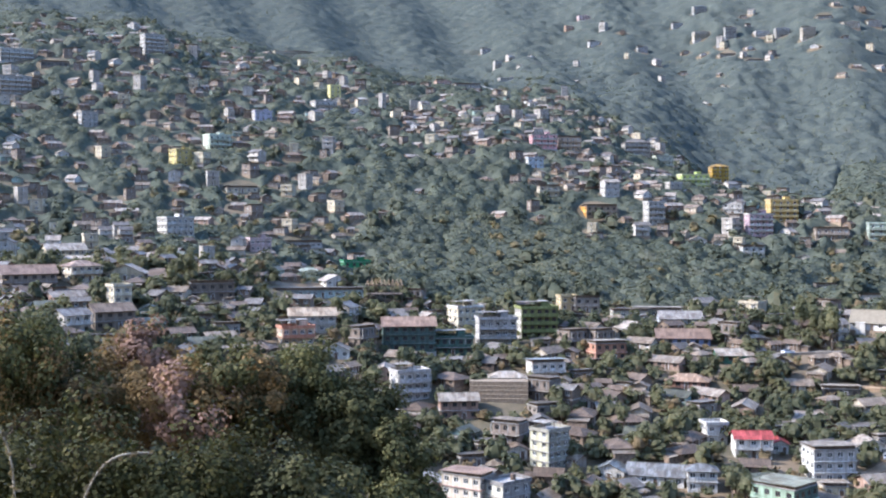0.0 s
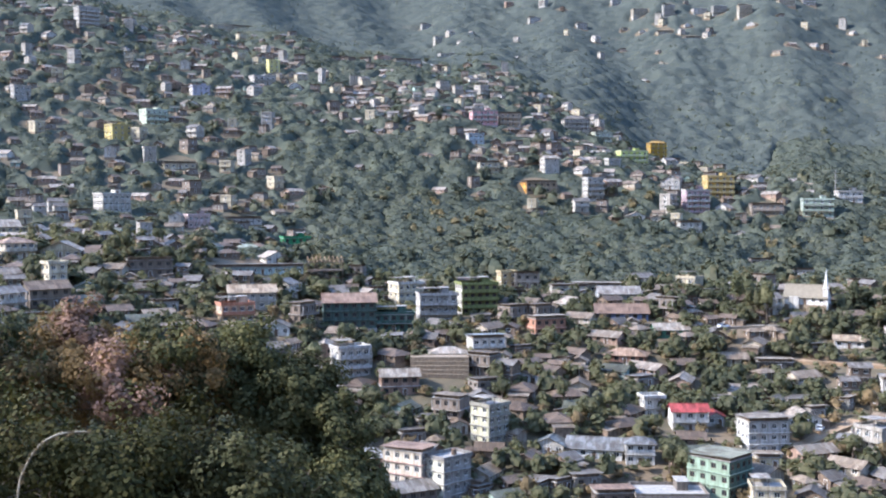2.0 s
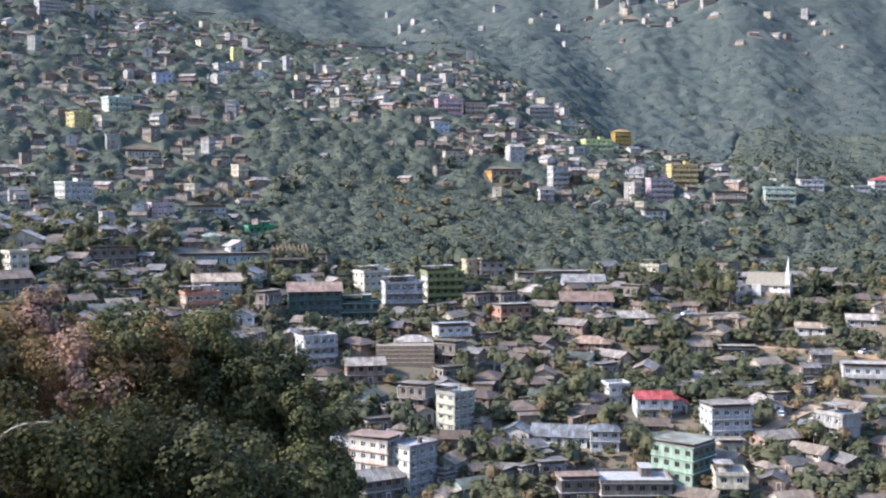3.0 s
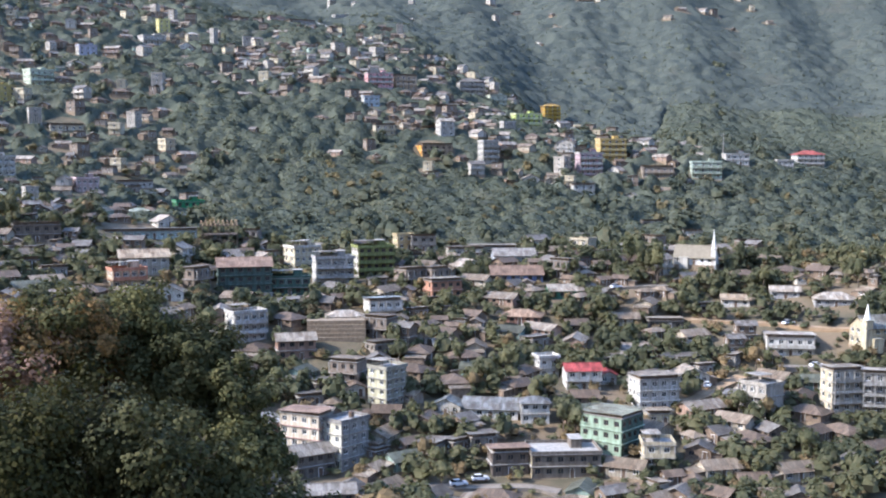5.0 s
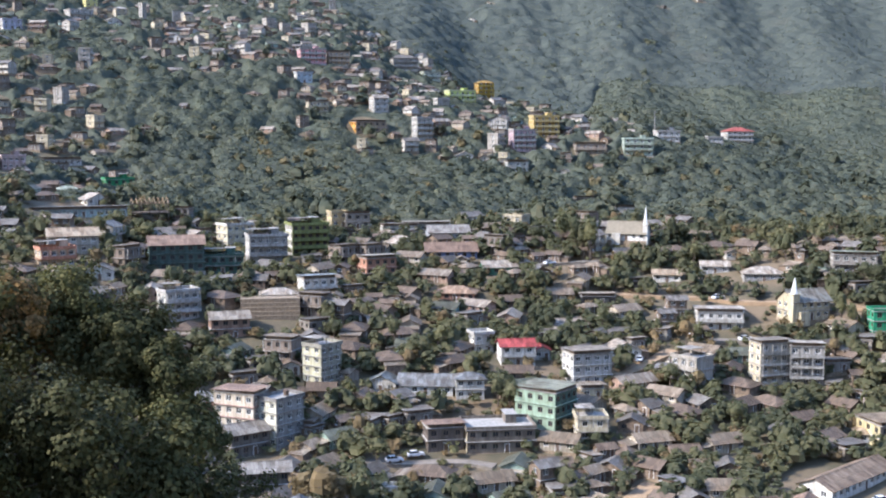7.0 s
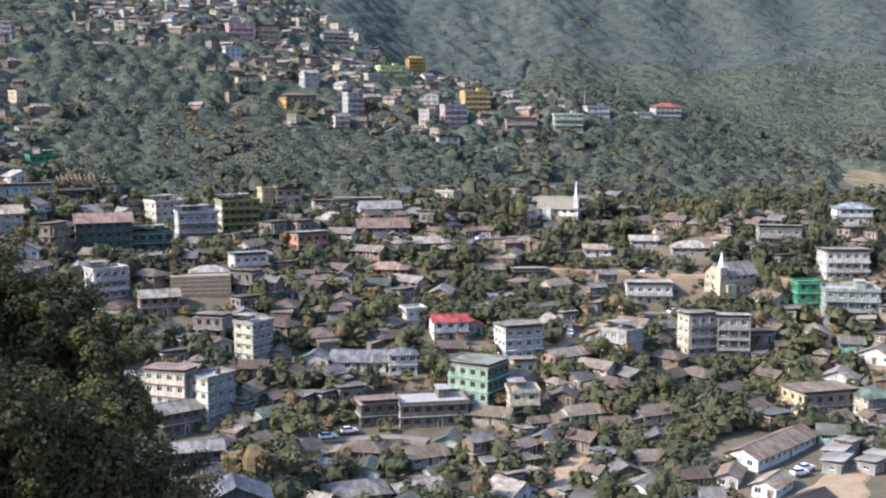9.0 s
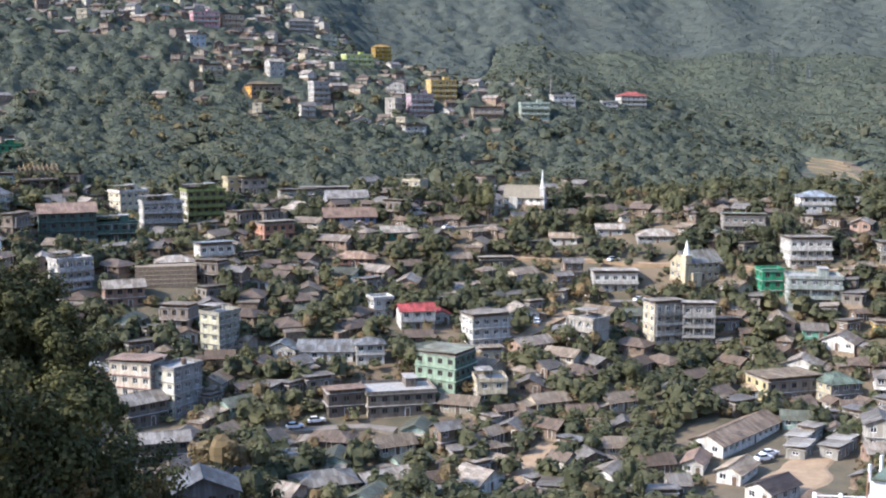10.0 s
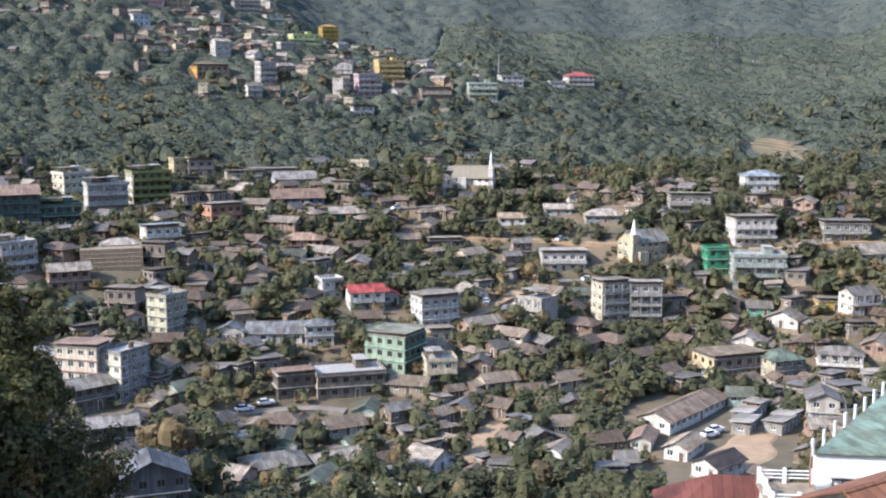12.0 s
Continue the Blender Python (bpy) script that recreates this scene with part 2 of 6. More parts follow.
class Solid:
    """Collects boxes and prisms into one mesh."""

    def __init__(self):
        self.v, self.f, self.s = [], [], []

    def add(self, pts, faces, slot=0):
        n = len(self.v)
        self.v += pts
        self.f += [tuple(n + i for i in f) for f in faces]
        self.s += [slot] * len(faces)
        return self

    def box(self, x0, x1, y0, y1, z0, z1, slot=0):
        p = [(x0, y0, z0), (x1, y0, z0), (x1, y1, z0), (x0, y1, z0), (x0, y0, z1), (x1, y0, z1), (x1, y1, z1), (x0, y1, z1)]
        return self.add(p, [(3, 2, 1, 0), (4, 5, 6, 7), (0, 1, 5, 4), (1, 2, 6, 5), (2, 3, 7, 6), (3, 0, 4, 7)], slot)

    def slab(self, top, thick, slot=0):
        """A sheet of the given outline, thick downwards."""
        n = len(top)
        p = list(top) + [(x, y, z - thick) for x, y, z in top]
        side = [(i, i + n, (i + 1) % n + n, (i + 1) % n) for i in range(n)]
        return self.add(p, [tuple(range(n)), tuple(range(2 * n - 1, n - 1, -1))] + side, slot)

    def tube(self, x, y, z0, z1, r0, r1, n=6, slot=0):
        p = [(x + r * math.cos(k * math.tau / n), y + r * math.sin(k * math.tau / n), z) for z, r in ((z0, r0), (z1, r1)) for k in range(n)]
        return self.add(p, [tuple(range(n - 1, -1, -1)), tuple(range(n, 2 * n))] + [(k, (k + 1) % n, n + (k + 1) % n, n + k) for k in range(n)], slot)

    def mesh(self, name, *mats):
        return mesh_from(name, self.v, self.f, mats, self.s)


def part(name, data, parent, label="", at=None):
    ob = new(name, data)
    ob.parent = parent
    if at is not None:
        ob.matrix_basis = at
    return tagged(ob, label)


def standing(name, x, y, turn, label, category, group="", lift=0.0):
    """An empty at a thing's base, resting on the ground."""
    ob = new(name)
    ob.empty_display_size = 0.5
    ob.matrix_basis = pose(x, y, float(height(x, y)[0]) + lift, 0, 0, turn)
    return tagged(ob, label, category, group)


# ---- ground ----
def ground_sheet():
    az = np.concatenate([np.arange(-180, -44, 4.0), np.arange(-44, 64, 0.42), np.arange(64, 180, 4.0)])
    r = np.concatenate([[0.0], np.geomspace(3, 120, 40), np.arange(122, 760, 5.0), np.arange(760, 1500, 9.0), np.geomspace(1500, 4800, 26)])
    a, q = np.meshgrid(np.radians(az), r)
    x, y = q * np.sin(a), q * np.cos(a)
    z = height(x.ravel(), y.ravel()).reshape(x.shape)
    z = np.where(q > 2600, z + (q - 2600) * 0.16, z)
    n, m = len(r), len(az)
    v = np.stack([x, y, z], -1).reshape(-1, 3)
    i, j = np.meshgrid(np.arange(n - 1), np.arange(m), indexing="ij")
    f = np.stack([i * m + j, i * m + (j + 1) % m, (i + 1) * m + (j + 1) % m, (i + 1) * m + j], -1).reshape(-1, 4)[:, ::-1]
    me = bpy.data.meshes.new("ground")
    me.vertices.add(len(v))
    me.vertices.foreach_set("co", v.astype(np.float32).ravel())
    me.loops.add(len(f) * 4)
    me.loops.foreach_set("vertex_index", f.astype(np.int32).ravel())
    me.polygons.add(len(f))
    me.polygons.foreach_set("loop_start", np.arange(0, len(f) * 4, 4, dtype=np.int32))
    me.polygons.foreach_set("use_smooth", np.ones(len(f), bool))
    me.materials.append(GROUND)
    me.update(calc_edges=True)
    return tagged(new("ground", me), "hillside of brown earth, dry grass and scrub", "ground", kind="structure")


ground_sheet()


# ---- houses ----
FLOOR = 2.8


def window_mesh(w, h, style):
    """A framed two-light window, the panes set back in the frame."""
    key = ("window", round(w, 2), round(h, 2), style)
    if key not in MATS:
        t, y0, y1, y2 = 0.1, -0.05, 0.02, 0.06
        xs, zs = (-w / 2, -w / 2 + t, -t / 2, t / 2, w / 2 - t, w / 2), (0, t, h - t, h)
        v = [(a, y0, c) for c in zs for a in xs]
        f, slots = [], []
        for j in range(3):
            for i in range(5):
                q = (j * 6 + i, j * 6 + i + 1, j * 6 + i + 7, j * 6 + i + 6)
                if j == 1 and i in (1, 3):
                    n = len(v)
                    v += [(v[k][0], y1, v[k][2]) for k in q]
                    f += [(q[k], q[(k + 1) % 4], n + (k + 1) % 4, n + k) for k in range(4)] + [(n, n + 1, n + 2, n + 3)]
                    slots += [0] * 4 + [1]
                else:
                    f.append(q)
                    slots.append(0)
        n, rim = len(v), (0, 5, 23, 18)
        v += [(v[k][0], y2, v[k][2]) for k in rim]
        f += [(rim[(k + 1) % 4], rim[k], n + k, n + (k + 1) % 4) for k in range(4)]
        MATS[key] = mesh_from("window", v, f, [WHITE if style == "white" else TIMBER, glass()], slots + [0] * 4)
    return MATS[key]


def door_mesh():
    if "door" not in MATS:
        s = Solid()
        s.box(-0.5, 0.5, -0.03, 0.05, 0, 2.05, 1).box(-0.58, -0.5, -0.06, 0.06, 0, 2.13).box(0.5, 0.58, -0.06, 0.06, 0, 2.13).box(-0.58, 0.58, -0.06, 0.06, 2.05, 2.13)
        s.box(-0.4, 0.4, -0.045, -0.03, 0.2, 0.95, 1).box(-0.4, 0.4, -0.045, -0.03, 1.1, 1.9, 1)
        MATS["door"] = s.mesh("door", WHITE, DARK)
    return MATS["door"]


def facade(s, length, z, fh, n, ww, wh, sill, place):
    """One storey of one wall: bands and piers round n openings. place maps (along, depth 0..t) to a box. Gives window centres."""
    t = 0.22
    place(s, 0, length, z, z + sill, t)
    place(s, 0, length, z + sill + wh, z + fh, t)
    gap = length / n
    edges = [0.0]
    for k in range(n):
        c = gap * (k + 0.5)
        edges += [c - ww / 2, c + ww / 2]
    edges.append(length)
    for k in range(0, len(edges), 2):
        place(s, edges[k], edges[k + 1], z + sill, z + sill + wh, t)
    return [gap * (k + 0.5) for k in range(n)]


def building(x, y, turn, w, d, floors, wall, roof, label, roof_mat=None, trim=None, side=None, balcony="", frame_style="white",
             name="house", category="house", group="", bay=2.7, lift=0.0, deep=7.0, ends="both", fh=FLOOR, tank=False, posts=True, rise=None, lean=0.0):
    """A house of one or more storeys: walls with openings, windows, slabs, balconies and its roof. The front looks along -y."""
    ob = standing(name, x, y, turn, label, category, group, lift)
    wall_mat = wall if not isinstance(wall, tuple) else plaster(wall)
    # some houses pair a darkened front with lighter ends, putting sun and shade in paint
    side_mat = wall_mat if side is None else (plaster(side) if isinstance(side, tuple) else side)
    trim_mat = CONCRETE if trim is None else plaster(trim)
    s = Solid()
    x0, x1, y0, y1 = -w / 2, w / 2, -d / 2, d / 2

    def front(q, a, b, za, zb, t):
        q.box(x0 + a, x0 + b, y0, y0 + t, za, zb)

    def left(q, a, b, za, zb, t):
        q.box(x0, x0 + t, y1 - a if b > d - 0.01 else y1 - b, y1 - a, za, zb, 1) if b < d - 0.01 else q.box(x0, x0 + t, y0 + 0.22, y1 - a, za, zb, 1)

    def right(q, a, b, za, zb, t):
        q.box(x1 - t, x1, y0 + max(a, 0.22), y0 + b, za, zb, 1)

    ww, wh, sill = min(1.35, bay * 0.5), min(1.3, fh - 1.35), 0.95
    nf, ns = max(1, round(w / bay)), max(1, round(d / (bay * 1.15)))
    spots = []
    for k in range(floors):
        z = k * fh
        for c in facade(s, w, z, fh, nf, ww, wh, sill, front):
            spots.append((x0 + c, y0 + 0.14, z + sill, 0))
        if ends in ("both", "left"):
            for c in facade(s, d, z, fh, ns, ww, wh, sill, left):
                spots.append((x0 + 0.14, y1 - c, z + sill, -90))
        else:
            s.box(x0, x0 + 0.22, y0 + 0.22, y1, z, z + fh, 1)
        if ends in ("both", "right"):
            for c in facade(s, d, z, fh, ns, ww, wh, sill, right):
                spots.append((x1 - 0.14, y0 + c, z + sill, 90))
        else:
            s.box(x1 - 0.22, x1, y0 + 0.22, y1, z, z + fh, 1)
        s.box(x0 + 0.22, x1 - 0.22, y1 - 0.22, y1, z, z + fh)
    top = floors * fh
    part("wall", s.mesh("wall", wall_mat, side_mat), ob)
    wm = window_mesh(ww, wh, frame_style)
    door_at = nf // 2
    for i, (a, b, c, q) in enumerate(spots):
        if i == door_at and floors < 3:
            part("door", door_mesh(), ob, at=pose(a, y0 - 0.05, 0.0))
        else:
            part("window", wm, ob, at=pose(a, b, c, 0, 0, q))
    f = Solid().box(x0 - 0.25, x1 + 0.25, y0 - 0.25, y1 + 0.25, -deep, -0.003)
    part("foundation", f.mesh("foundation", STONE if floors < 3 else CONCRETE), ob)
    for k in range(1, floors + (1 if roof == "flat" else 0)):
        e = 0.35
        part("floor_slab", Solid().box(x0 - e, x1 + e, y0 - e, y1 + 0.1, k * fh - 0.12, k * fh + 0.03).mesh("floor_slab", trim_mat), ob)
    if balcony:
        depth = 1.25
        for k in range(1, floors):
            z = k * fh
            part("balcony", Solid().box(x0, x1, y0 - depth, y0 - 0.355, z - 0.1, z + 0.05).mesh("balcony", trim_mat), ob)
            rh = 0.95 if balcony == "solid" else 0.6
            part("railing", Solid().box(x0, x1, y0 - depth + 0.03, y0 - depth + 0.13, z + 0.053, z + rh).mesh("railing", trim_mat if trim else wall_mat), ob)
            pm = Solid().box(-0.11, 0.11, 0, 0.22, 0.003, fh - 0.103 - rh).mesh("post", trim_mat)
            for j in range(0, (nf + 1) if posts else 0, 1 if nf < 5 else 2):
                part("post", pm, ob, at=pose(x0 + 0.12 + (w - 0.24) * j / nf, y0 - depth, z + rh))
    rm = roof_mat or tin((0.5, 0.5, 0.49))
    o = 0.6
    if roof == "flat":
        p, h = Solid(), 0.75
        p.box(x0 - 0.3, x1 + 0.3, y0 - 0.3, y0 - 0.12, top + 0.03, top + h).box(x0 - 0.3, x1 + 0.3, y1 - 0.08, y1 + 0.1, top + 0.03, top + h)
        p.box(x0 - 0.3, x0 - 0.12, y0 - 0.12, y1 - 0.08, top + 0.03, top + h).box(x1 + 0.12, x1 + 0.3, y0 - 0.12, y1 - 0.08, top + 0.03, top + h)
        part("parapet", p.mesh("parapet", trim_mat if trim else wall_mat), ob)
        if w < 13 and d > 6 and floors > 1:
            # a sheet shelter on thin posts over part of the terrace
            sx0, sx1, sy0, sy1 = x0 + 0.3, x0 + w * 0.55, y0 + d * 0.25, y1 - 0.2
            stem = Solid().box(-0.07, 0.07, -0.07, 0.07, 0, 2.0).mesh("shelter_post", TIMBER)
            for a, b in ((sx0 + 0.2, sy0 + 0.2), (sx1 - 0.2, sy0 + 0.2), (sx1 - 0.2, sy1 - 0.2)):
                part("shelter_post", stem, ob, at=pose(a, b, top + 0.033))
            part("shelter_roof", Solid().slab([(sx0 - 0.4, sy0 - 0.4, top + 2.25), (sx1 + 0.4, sy0 - 0.4, top + 2.25), (sx1 + 0.4, sy1 + 0.4, top + 2.0), (sx0 - 0.4, sy1 + 0.4, top + 2.0)], 0.06).mesh("shelter_roof", tin((0.42, 0.42, 0.4), 0.25)), ob)
        if w > 9.5:
            hx = x0 + w * 0.62
            part("stair_head", Solid().box(hx, hx + 2.6, y0 + d * 0.5, y1 - 0.4, top + 0.033, top + 2.1).mesh("stair_head", wall_mat), ob)
            part("stair_roof", Solid().box(hx - 0.25, hx + 2.85, y0 + d * 0.5 - 0.3, y1 - 0.2, top + 2.103, top + 2.22).mesh("stair_roof", CONCRETE), ob)
    elif roof == "shed":
        part("attic_wall", Solid().add([(x0 + 0.25, y0 + 0.25, top + 0.133), (x1 - 0.25, y0 + 0.25, top + 0.133), (x1 - 0.25, y1 - 0.25, top + 0.133), (x0 + 0.25, y1 - 0.25, top + 0.133),
             (x0 + 0.25, y0 + 0.25, top + 1.0), (x1 - 0.25, y0 + 0.25, top + 1.0), (x1 - 0.25, y1 - 0.25, top + 0.62), (x0 + 0.25, y1 - 0.25, top + 0.62)],
             [(3, 2, 1, 0), (4, 5, 6, 7), (0, 1, 5, 4), (1, 2, 6, 5), (2, 3, 7, 6), (3, 0, 4, 7)]).mesh("attic_wall", TIMBER), ob)
        part("roof_deck", Solid().box(x0 - 0.3, x1 + 0.3, y0 - 0.3, y1 + 0.3, top, top + 0.13).mesh("roof_deck", CONCRETE), ob)
        part("roof", Solid().slab([(x0 - o, y0 - o, top + 1.12), (x1 + o, y0 - o, top + 1.12), (x1 + o, y1 + o, top + 0.6), (x0 - o, y1 + o, top + 0.6)], 0.06).mesh("roof", rm), ob)
    elif roof in ("gable", "cross"):
        # ridge along x for gable, along y for cross
        def turned(p):
            return [(a, b, c) for a, b, c in p] if roof == "gable" else [(b, a, c) for a, b, c in p][::-1]
        lw, ld = (w, d) if roof == "gable" else (d, w)
        rise = rise or min(0.42 * ld / 2 * 1.1, 2.9)
        sl = rise / (ld / 2)
        for e in (-1, 1):
            tri = turned([(e * lw / 2, -ld / 2, top), (e * lw / 2, ld / 2, top), (e * lw / 2, 0, top + rise)])
            back = turned([(e * (lw / 2 - 0.2), -ld / 2, top), (e * (lw / 2 - 0.2), ld / 2, top), (e * (lw / 2 - 0.2), 0, top + rise)])
            g = Solid().add(tri + back, [(0, 1, 2), (5, 4, 3), (0, 3, 4, 1), (1, 4, 5, 2), (2, 5, 3, 0)])
            part("gable_wall", g.mesh("gable_wall", side_mat if roof == "gable" else wall_mat), ob)
        low = top - sl * o + 0.08
        r = Solid()
        hl = lw / 2 + o
        r.slab(turned([(-hl, -ld / 2 - o, low), (hl, -ld / 2 - o, low), (hl, 0, top + rise + 0.08), (-hl, 0, top + rise + 0.08)]), 0.07)
        r.slab(turned([(hl, ld / 2 + o, low), (-hl, ld / 2 + o, low), (-hl, 0, top + rise + 0.08), (hl, 0, top + rise + 0.08)]), 0.07)
        part("roof", r.mesh("roof", rm), ob)
        rz = top + rise
        cap = Solid().add(turned([(-hl, -0.25, rz + 0.04), (-hl, 0, rz + 0.15), (-hl, 0.25, rz + 0.04)]) + turned([(hl, -0.25, rz + 0.04), (hl, 0, rz + 0.15), (hl, 0.25, rz + 0.04)]),
                          [(0, 1, 2), (5, 4, 3), (0, 3, 4, 1), (1, 4, 5, 2), (2, 5, 3, 0)])
        if not lean:
            part("ridge_cap", cap.mesh("ridge_cap", rm), ob)
    elif roof == "hip":
        rise = rise or min(0.4 * d / 2, 2.6)
        k = min(d / 2, w / 2 - 0.3)
        low, hi = top - 0.2, top + rise + 0.1
        a, b, c, e = (x0 - o, y0 - o, low), (x1 + o, y0 - o, low), (x1 + o, y1 + o, low), (x0 - o, y1 + o, low)
        m, n = (x0 + k, 0, hi), (x1 - k, 0, hi)
        r = Solid()
        for face in ([a, b, n, m], [b, c, n], [c, e, m, n], [e, a, m]):
            r.slab(face, 0.07)
        part("roof", r.mesh("roof", rm), ob)
    if lean:
        # a patched shelter leaning on one end
        e, lw, lz = (-1 if lean > 0.5 else 1), 1.8 + lean * 2, fh * 0.82
        a, b = sorted((e * w / 2 + e * 0.01, e * (w / 2 + lw)))
        part("lean_to", Solid().box(a + 0.1, b - 0.1, y0 + d * 0.12, y1 - d * 0.1, -2.5, lz - 0.35).mesh("lean_to", TIMBER), ob)
        hi, lo = (lz, lz - 0.5) if e > 0 else (lz - 0.5, lz)
        part("lean_to_roof", Solid().slab([(a - 0.2 * (e < 0), y0 + d * 0.05, hi), (b + 0.2 * (e > 0), y0 + d * 0.05, lo), (b + 0.2 * (e > 0), y1 - d * 0.04, lo), (a - 0.2 * (e < 0), y1 - d * 0.04, hi)], 0.05).mesh("lean_to_roof", tin((0.4, 0.38, 0.34), 0.4)), ob)
    if tank:
        tk = Solid().tube(w * 0.2, 0, top + 0.05, top + 1.3, 0.65, 0.65, 10).tube(w * 0.2, 0, top + 1.3, top + 1.55, 0.65, 0.25, 10)
        part("water_tank", tk.mesh("water_tank", DARK), ob, "dark plastic water tank")
    return ob


# ---- trees ----
def crown_quads(n_clumps, per, radius, squash, leaf, seed, low=0.0, edge=0.55, dome=False):
    """Leaf quads in clumps spread over an uneven crown centred on the origin."""
    g = np.random.default_rng(seed)
    d = g.normal(size=(n_clumps, 3))
    d /= np.linalg.norm(d, axis=1)[:, None]
    if dome:
        d[:, 2] = np.abs(d[:, 2])
    rr = radius * (edge + (1 - edge) * g.random(n_clumps) ** 0.6) * g.uniform(0.65, 1.2, n_clumps)
    c = d * rr[:, None]
    c[:, 2] = np.where(c[:, 2] < 0, c[:, 2] * (0.55 + low), c[:, 2]) * squash
    cr = radius * g.uniform(0.2, 0.36, n_clumps)
    n = g.normal(size=(n_clumps, per, 3))
    n /= np.linalg.norm(n, axis=2)[..., None]
    if dome:
        n[..., 2] = np.abs(n[..., 2]) * 1.3
    p = c[:, None] + n * cr[:, None, None] * (0.55 + 0.45 * g.random((n_clumps, per, 1)))
    n = n + 0.7 * d[:, None] + (0, 0, 0.25) + g.normal(size=n.shape) * 0.35
    return leaf_quads(p.reshape(-1, 3), leaf, g, n.reshape(-1, 3))


def core_quads(radius, squash, seed, rings=4, around=9):
    """The closed inner leaf mass of a crown, lumpy and sunk a little below its outer leaves."""
    g = np.random.default_rng(seed + 500)
    lat = np.linspace(-0.35, math.pi / 2, rings + 1)
    lon = np.linspace(0, math.tau, around + 1)
    lump = radius * g.uniform(0.62, 0.98, (rings + 1, around))
    lump = np.concatenate([lump, lump[:, :1]], 1)
    lump[-1] = lump[-1].mean()
    a, o = np.meshgrid(lat, lon, indexing="ij")
    v = np.stack([lump * np.cos(a) * np.cos(o), lump * np.cos(a) * np.sin(o), lump * np.sin(a) * squash], -1)
    return np.stack([v[:-1, :-1], v[:-1, 1:], v[1:, 1:], v[1:, :-1]], 2).reshape(-1, 4, 3)


def leaf_quads(p, leaf, g, normal):
    """Leaf blades lying roughly square to the given normals."""
    n = len(p)
    a = np.cross(normal, g.normal(size=(n, 3)))
    a /= np.linalg.norm(a, axis=1)[:, None] + 1e-9
    b = np.cross(normal, a)
    b /= np.linalg.norm(b, axis=1)[:, None] + 1e-9
    s = leaf * g.uniform(0.6, 1.3, n)[:, None]
    a, b = a * s * 0.5, b * s * 0.42
    return np.stack([p - a, p - b + a * 0.1, p + a, p + b + a * 0.1], 1)


def trunk_mesh(h, r, reach, seed, limbs=5):
    """A tapered trunk with limbs that reach into the crown."""
    g = random.Random(seed)
    s = Solid()

    def limb(p, q, r0, r1, n=6):
        p, q = Vector(p), Vector(q)
        ax = (q - p).normalized()
        u = ax.orthogonal().normalized()
        w = ax.cross(u)
        ring = [tuple(c + (u * math.cos(k * math.tau / n) + w * math.sin(k * math.tau / n)) * rad) for c, rad in ((p, r0), (q, r1)) for k in range(n)]
        s.add(ring, [tuple(range(n - 1, -1, -1)), tuple(range(n, 2 * n))] + [(k, (k + 1) % n, n + (k + 1) % n, n + k) for k in range(n)])

    bend = (g.uniform(-0.3, 0.3), g.uniform(-0.3, 0.3))
    mid = (bend[0], bend[1], h * 0.55)
    limb((0, 0, -1.5), mid, r * 1.25, r * 0.8)
    limb(mid, (0, 0, h), r * 0.8, r * 0.4)
    for k in range(limbs):
        a = k * math.tau / limbs + g.uniform(-0.4, 0.4)
        z = h * g.uniform(0.5, 0.85)
        q = (math.cos(a) * reach * 0.55, math.sin(a) * reach * 0.55, z + reach * g.uniform(0.3, 0.6))
        limb((bend[0] * 0.6, bend[1] * 0.6, z), q, r * 0.45, r * 0.18)
        for e in (-0.5, 0.5):
            limb(q, (math.cos(a + e) * reach * 0.9, math.sin(a + e) * reach * 0.9, q[2] + reach * g.uniform(0.05, 0.4)), r * 0.18, r * 0.06, 4)
    return s.mesh("trunk", BARK)


def tree_kind(seed, h, radius, squash, leaf, mat, clumps=28, per=13, edge=0.45):
    tr = trunk_mesh(h, 0.05 * h ** 0.8 + 0.05, radius, seed)
    cq = np.concatenate([crown_quads(clumps, per, radius, squash, leaf, seed, edge=edge), core_quads(radius * 0.82, squash, seed)])
    cq[:, :, 2] += h + radius * squash * 0.25
    return tr, quads_mesh("crown", cq, mat)


def plant_tree(kind, x, y, turn, size, label, name="tree", group=""):
    ob = standing(name, x, y, turn, label, "tree", group)
    ob.scale = (size, size, size)
    part("trunk", kind[0], ob)
    part("crown", kind[1], ob)
    return ob

# ---- where houses already stand: a coarse list that keeps trees and huts apart ----
TAKEN = []


def free(x, y, r):
    return all((x - a) ** 2 + (y - b) ** 2 > (r + c) ** 2 for a, b, c in TAKEN)


def polar(az, r):
    return r * math.sin(radians(az)), r * math.cos(radians(az))

# ---- the buildings that can be told apart ----
_make = building


def building(x, y, turn, w, d, *rest, **more):
    TAKEN.append((x, y, max(w, d) * 0.55))
    return _make(x, y, turn, w, d, *rest, **more)


building(-11.0, 363.9, 6, 16.3, 10.2, 3, (0.09, 0.145, 0.13), 'gable', 'long teal three-storey block with a rusty brown tin roof', lift=-1.1, roof_mat=tin((0.3, 0.22, 0.17), 0.6), trim=(0.14, 0.2, 0.18), ends='left', frame_style='dark', deep=4.0)
building(2.9, 365.9, 4, 12.7, 7.9, 2, (0.07, 0.15, 0.125), 'flat', 'dark teal wing with open galleries beside the block', lift=-0.6, balcony='solid', ends='left', frame_style='dark', deep=4.4)
building(7.9, 410.2, 29, 10.2, 7.6, 3, (0.72, 0.66, 0.5), 'flat', 'cream stepped concrete building with a roof terrace', lift=-0.7, trim=(0.7, 0.7, 0.67), tank=True, ends='left', deep=4.3)
